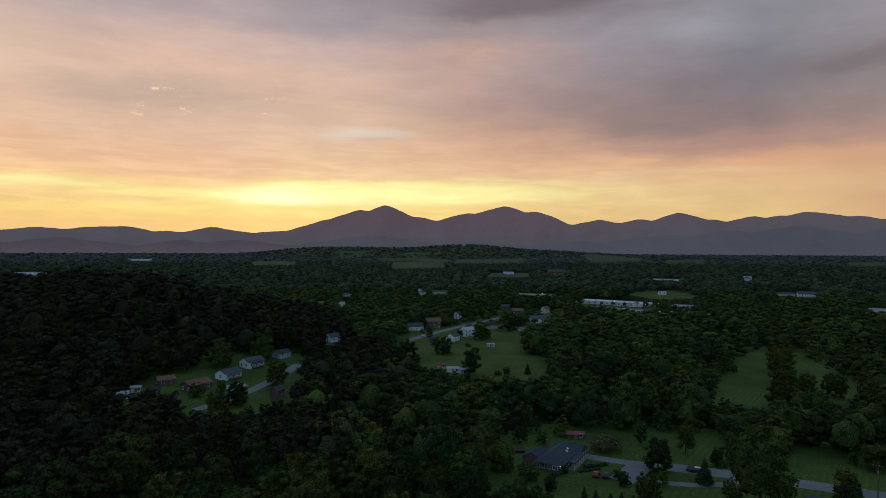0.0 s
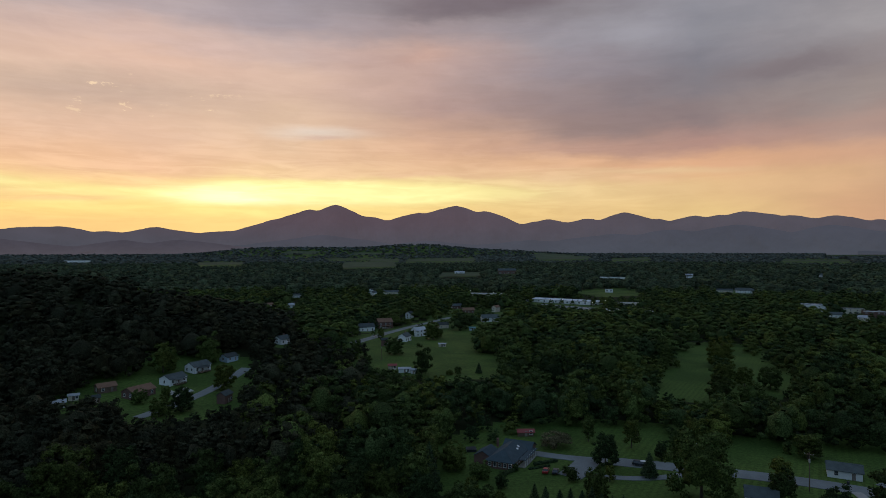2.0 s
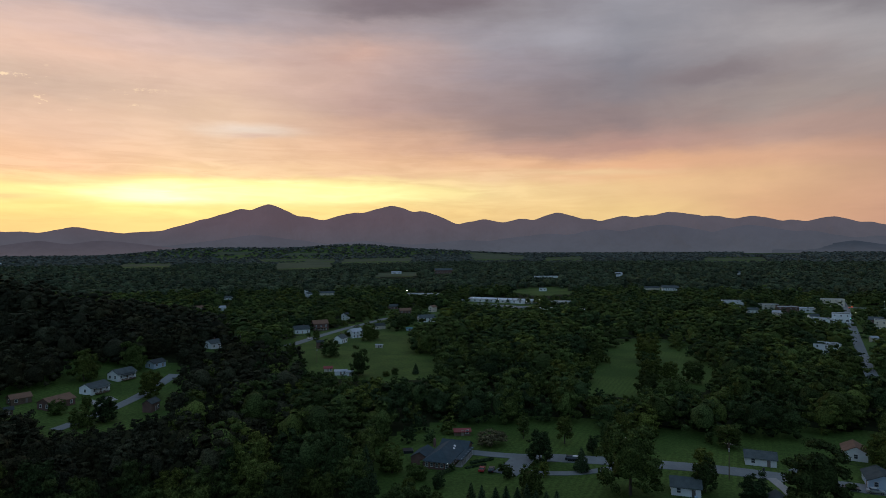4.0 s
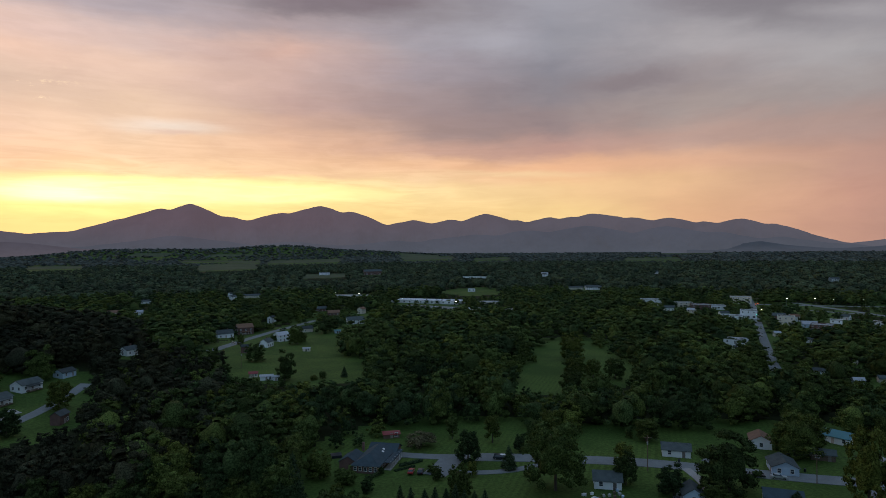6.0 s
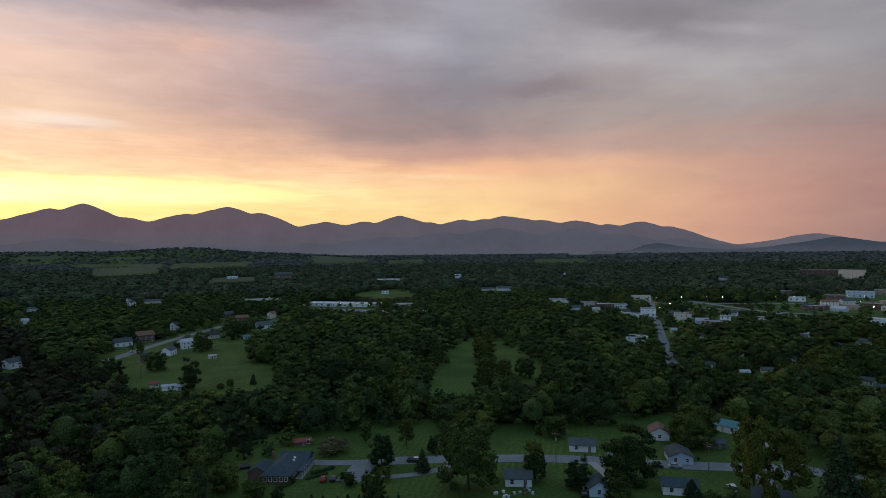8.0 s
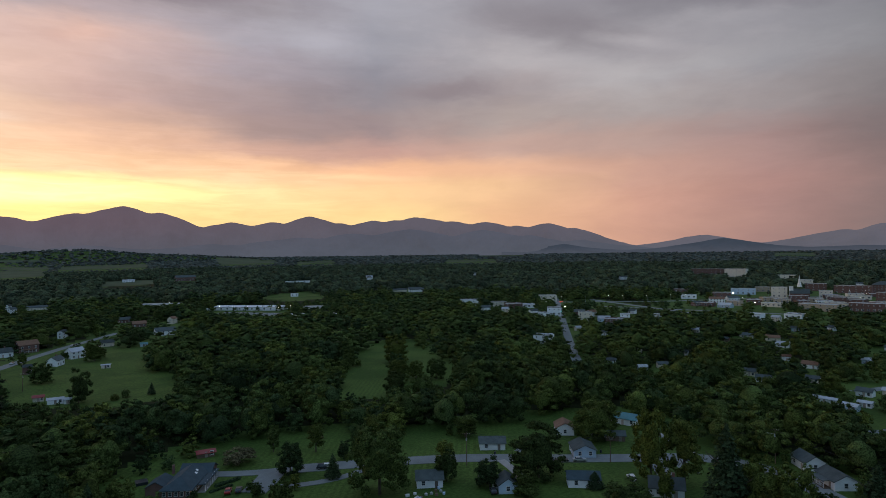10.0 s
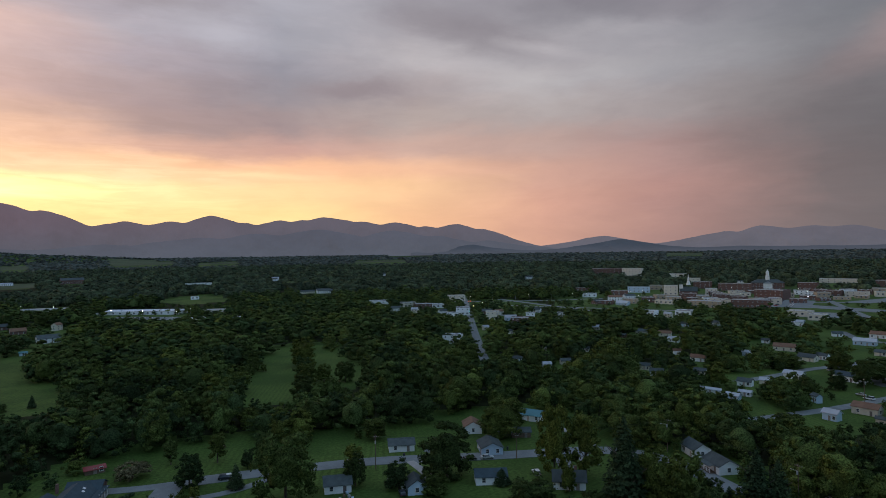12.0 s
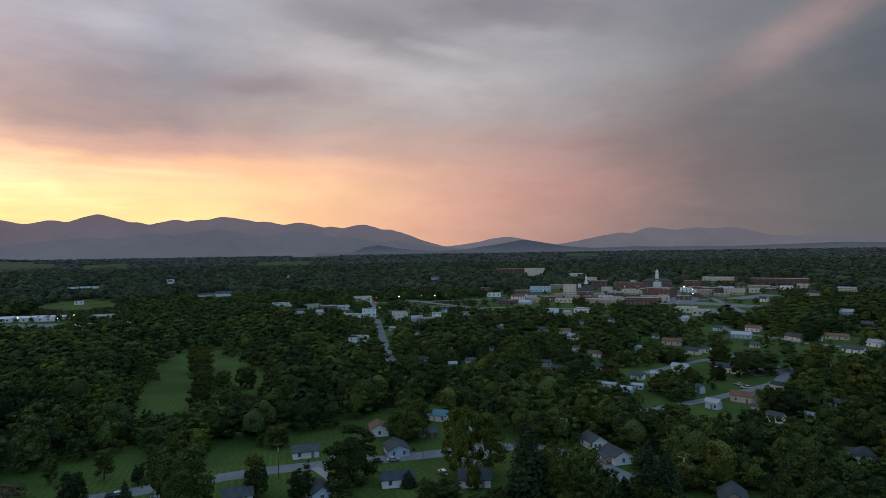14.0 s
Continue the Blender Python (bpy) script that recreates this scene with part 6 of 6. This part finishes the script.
# trees that stand in the open
tree(85.4, 168.3, 22.0, "broad", 1.07)
tree(133.4, 151.9, 19.4, "broad", 1.18)
tree(71.6, 226.2, 9.0, "slim", 1.14)
tree(68.9, 200.0, 10.9, "broad", 1.2)
tree(84.4, 217.3, 10.8, "slim", 1.17)
tree(89.9, 203.8, 7.0, "broad", 1.14)
tree(99.1, 215.7, 7.0, "broad", 1.05)
tree(79.2, 189.2, 7.9, "conifer", 1.39)
tree(54.4, 193.8, 3.1, "broad", 1.38)
tree(54.6, 187.3, 4.5, "broad", 1.14)
tree(56.7, 173.6, 9.8, "broad", 1.02)
tree(65.5, 186.2, 5.4, "slim", 1.19)
tree(38.5, 198.0, 2.3, "broad", 1.68)
tree(26.7, 192.7, 5.7, "broad", 1.61)
tree(31.9, 184.0, 4.8, "broad", 1.37)
tree(19.5, 199.4, 9.8, "broad", 1.22)
tree(139.3, 201.3, 8.5, "slim", 1.96)
tree(114.7, 178.0, 8.9, "slim", 1.46)
tree(116.3, 154.7, 9.3, "broad", 1.38)
tree(177.9, 169.1, 16.4, "maple", 1.53)
tree(141.8, 135.8, 5.0, "conifer", 2.41)
tree(121.1, 144.9, 3.5, "broad", 3.23)
tree(138.1, 120.2, 8.2, "broad", 2.12)
tree(122.3, 145.6, 6.6, "broad", 1.7)
tree(107.6, 165.6, 10.9, "broad", 0.86)
tree(187.3, 175.5, 13.2, "broad", 1.48)
tree(152.2, 117.9, 9.8, "broad", 0.7)
tree(158.9, 128.9, 23.9, "maple", 0.67)
tree(166.7, 122.6, 21.1, "slim", 0.99)
tree(149.1, 96.8, 27.2, "conifer", 1.07)
tree(155.7, 91.7, 19.6, "maple", 0.88)
tree(158.4, 85.2, 18.1, "maple", 0.99)
tree(175.4, 73.2, 18.0, "conifer", 1.26)
tree(179.7, 69.3, 15.4, "conifer", 1.18)
tree(170.4, 78.2, 7.9, "conifer", 1.67)
tree(57.7, 220.6, 5.6, "blossom", 2.89, "low spreading crape myrtle with pale pinkish blossom")
tree(38.2, 168.3, 7.2, "conifer", 1.07)
tree(40.9, 166.9, 6.8, "conifer", 1.14)
tree(44.7, 166.3, 6.0, "conifer", 1.31)
tree(47.3, 165.2, 6.7, "conifer", 1.16)
tree(50.5, 165.1, 6.0, "conifer", 1.29)
tree(52.7, 163.6, 7.6, "conifer", 1.02)
tree(54.9, 162.4, 6.2, "conifer", 1.25)
tree(57.7, 161.9, 5.7, "conifer", 1.35)
tree(60.2, 160.6, 6.2, "conifer", 1.24)
tree(-120.4, 337.7, 17.5, "broad", 1.07)
tree(-103.0, 359.7, 18.7, "broad", 0.95)
tree(-82.7, 312.5, 13.0, "maple", 1.25)
tree(-91.0, 277.0, 11.0, "broad", 1.35)
tree(-98.0, 270.0, 9.0, "broad", 1.4)
tree(-113.0, 289.0, 7.0, "broad", 1.4)
tree(-105.1, 297.9, 5.8, "broad", 1.29)
tree(15.6, 354.5, 17.8, "broad", 0.85)
tree(30.7, 489.0, 15.7, "broad", 1.11)
tree(0.3, 417.8, 12.4, "broad", 1.45)
tree(-10.4, 491.0, 7.1, "broad", 1.16)
tree(36.5, 355.2, 4.4, "broad", 1.36)
tree(30.7, 351.3, 3.2, "broad", 1.86)
tree(48.3, 355.3, 6.3, "conifer", 1.39)
tree(34.6, 501.0, 8.1, "broad", 1.47)
tree(14.5, 510.2, 5.9, "broad", 2.05)
tree(196.0, 362.0, 20.0, "broad", 1.25)
tree(152.0, 281.0, 13.0, "broad", 1.3)
tree(159.9, 269.5, 12.1, "broad", 1.23)
tree(140.0, 201.5, 8.3, "slim", 1.91)
tree(176.0, 326.0, 14.0, "broad", 1.2)
tree(167.0, 306.0, 13.5, "broad", 1.25)
tree(181.0, 311.0, 10.5, "broad", 1.3)
tree(190.0, 303.0, 12.0, "broad", 1.3)
tree(372.7, 102.2, 14.6, "broad", 0.88)
tree(355.9, 109.7, 9.9, "broad", 1.51)
tree(356.0, 124.2, 5.9, "conifer", 3.95)
tree(391.4, 98.1, 13.2, "broad", 2.55)
tree(397.9, 151.1, 9.7, "broad", 3.13)
tree(296.5, 62.6, 13.8, "broad", 1.82)
tree(407.4, 75.5, 12.5, "broad", 2.36)
tree(406.6, 122.8, 15.3, "broad", 1.19)
tree(266.3, 100.2, 6.5, "broad", 1.56)
tree(540.8, 99.7, 13.4, "broad", 1.95)


# ---------------------------------------------------------------- woods
MID = [broadleaf(80 + k, 20, 320, 0.0290, ICO1, (1.05, 1.15, 0.95, 1.1, 1.0, 1.2)[k], 0.02, (1, 2, 1, 3, 2, 1)[k], heart=ICO2) for k in range(6)]
FAR = [broadleaf(90 + k, 14, 70, 0.036, ICO1, (1.0, 1.1, 0.9, 1.05, 1.0)[k], 0.0, (1, 2, 1, 1, 2)[k], 1.05) for k in range(5)]
LOW = [broadleaf(100 + k, 2, 0, 0.05, ICO1, 1.15, 0.0, 1, 0.9, heart=ICO2) for k in range(5)]
CLUMP = [broadleaf(110 + k, 1, 0, 0.1, ICO1, 1.2, 0.0, 1, 1.1) for k in range(4)]


def shaded_wood(x, y):
    """Where the woods on and round the knoll get the leaf colour darkened for shade."""
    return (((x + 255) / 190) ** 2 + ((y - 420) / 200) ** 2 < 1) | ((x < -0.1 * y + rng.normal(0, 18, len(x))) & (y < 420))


x, y = scatter(118, 430, 11.4)
tall = rng.uniform(9, 19, len(x)) * rng.uniform(0.85, 1.2, len(x))
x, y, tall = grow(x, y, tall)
order = np.argsort(np.hypot(x, y))
for i in order[:190]:
    pick = rng.uniform()
    tree(float(x[i]), float(y[i]), float(tall[i]), "broad" if pick < 0.86 else "slim" if pick < 0.93 else "conifer", float(rng.uniform(0.92, 1.2)))
rest = order[190:]
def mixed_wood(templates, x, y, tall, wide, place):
    """A wood of three kinds of broadleaf tree, with shade-darkened leaves on and round the knoll."""
    sort = np.where(shaded_wood(x, y), 3, rng.choice(3, len(x), p=(0.5, 0.2, 0.3)))
    for k, (leaf, kind) in enumerate(((LEAF, "mid-green broadleaf"), (MAPLE, "light green maple"), (ASH, "dark green ash"), (SHADELEAF, "shade-darkened broadleaf"))):
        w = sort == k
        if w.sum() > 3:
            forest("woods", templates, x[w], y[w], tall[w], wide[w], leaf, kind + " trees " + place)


mixed_wood(MID, x[rest], y[rest], tall[rest], tall[rest] * rng.uniform(1.0, 1.42, len(rest)), "in dense woods round the houses")
x, y = scatter(430, 1000, 15.0)
tall = rng.uniform(9, 20, len(x))
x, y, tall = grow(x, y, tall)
mixed_wood(FAR, x, y, tall, tall * rng.uniform(1.3, 1.8, len(x)), "in woods at the town's edge")
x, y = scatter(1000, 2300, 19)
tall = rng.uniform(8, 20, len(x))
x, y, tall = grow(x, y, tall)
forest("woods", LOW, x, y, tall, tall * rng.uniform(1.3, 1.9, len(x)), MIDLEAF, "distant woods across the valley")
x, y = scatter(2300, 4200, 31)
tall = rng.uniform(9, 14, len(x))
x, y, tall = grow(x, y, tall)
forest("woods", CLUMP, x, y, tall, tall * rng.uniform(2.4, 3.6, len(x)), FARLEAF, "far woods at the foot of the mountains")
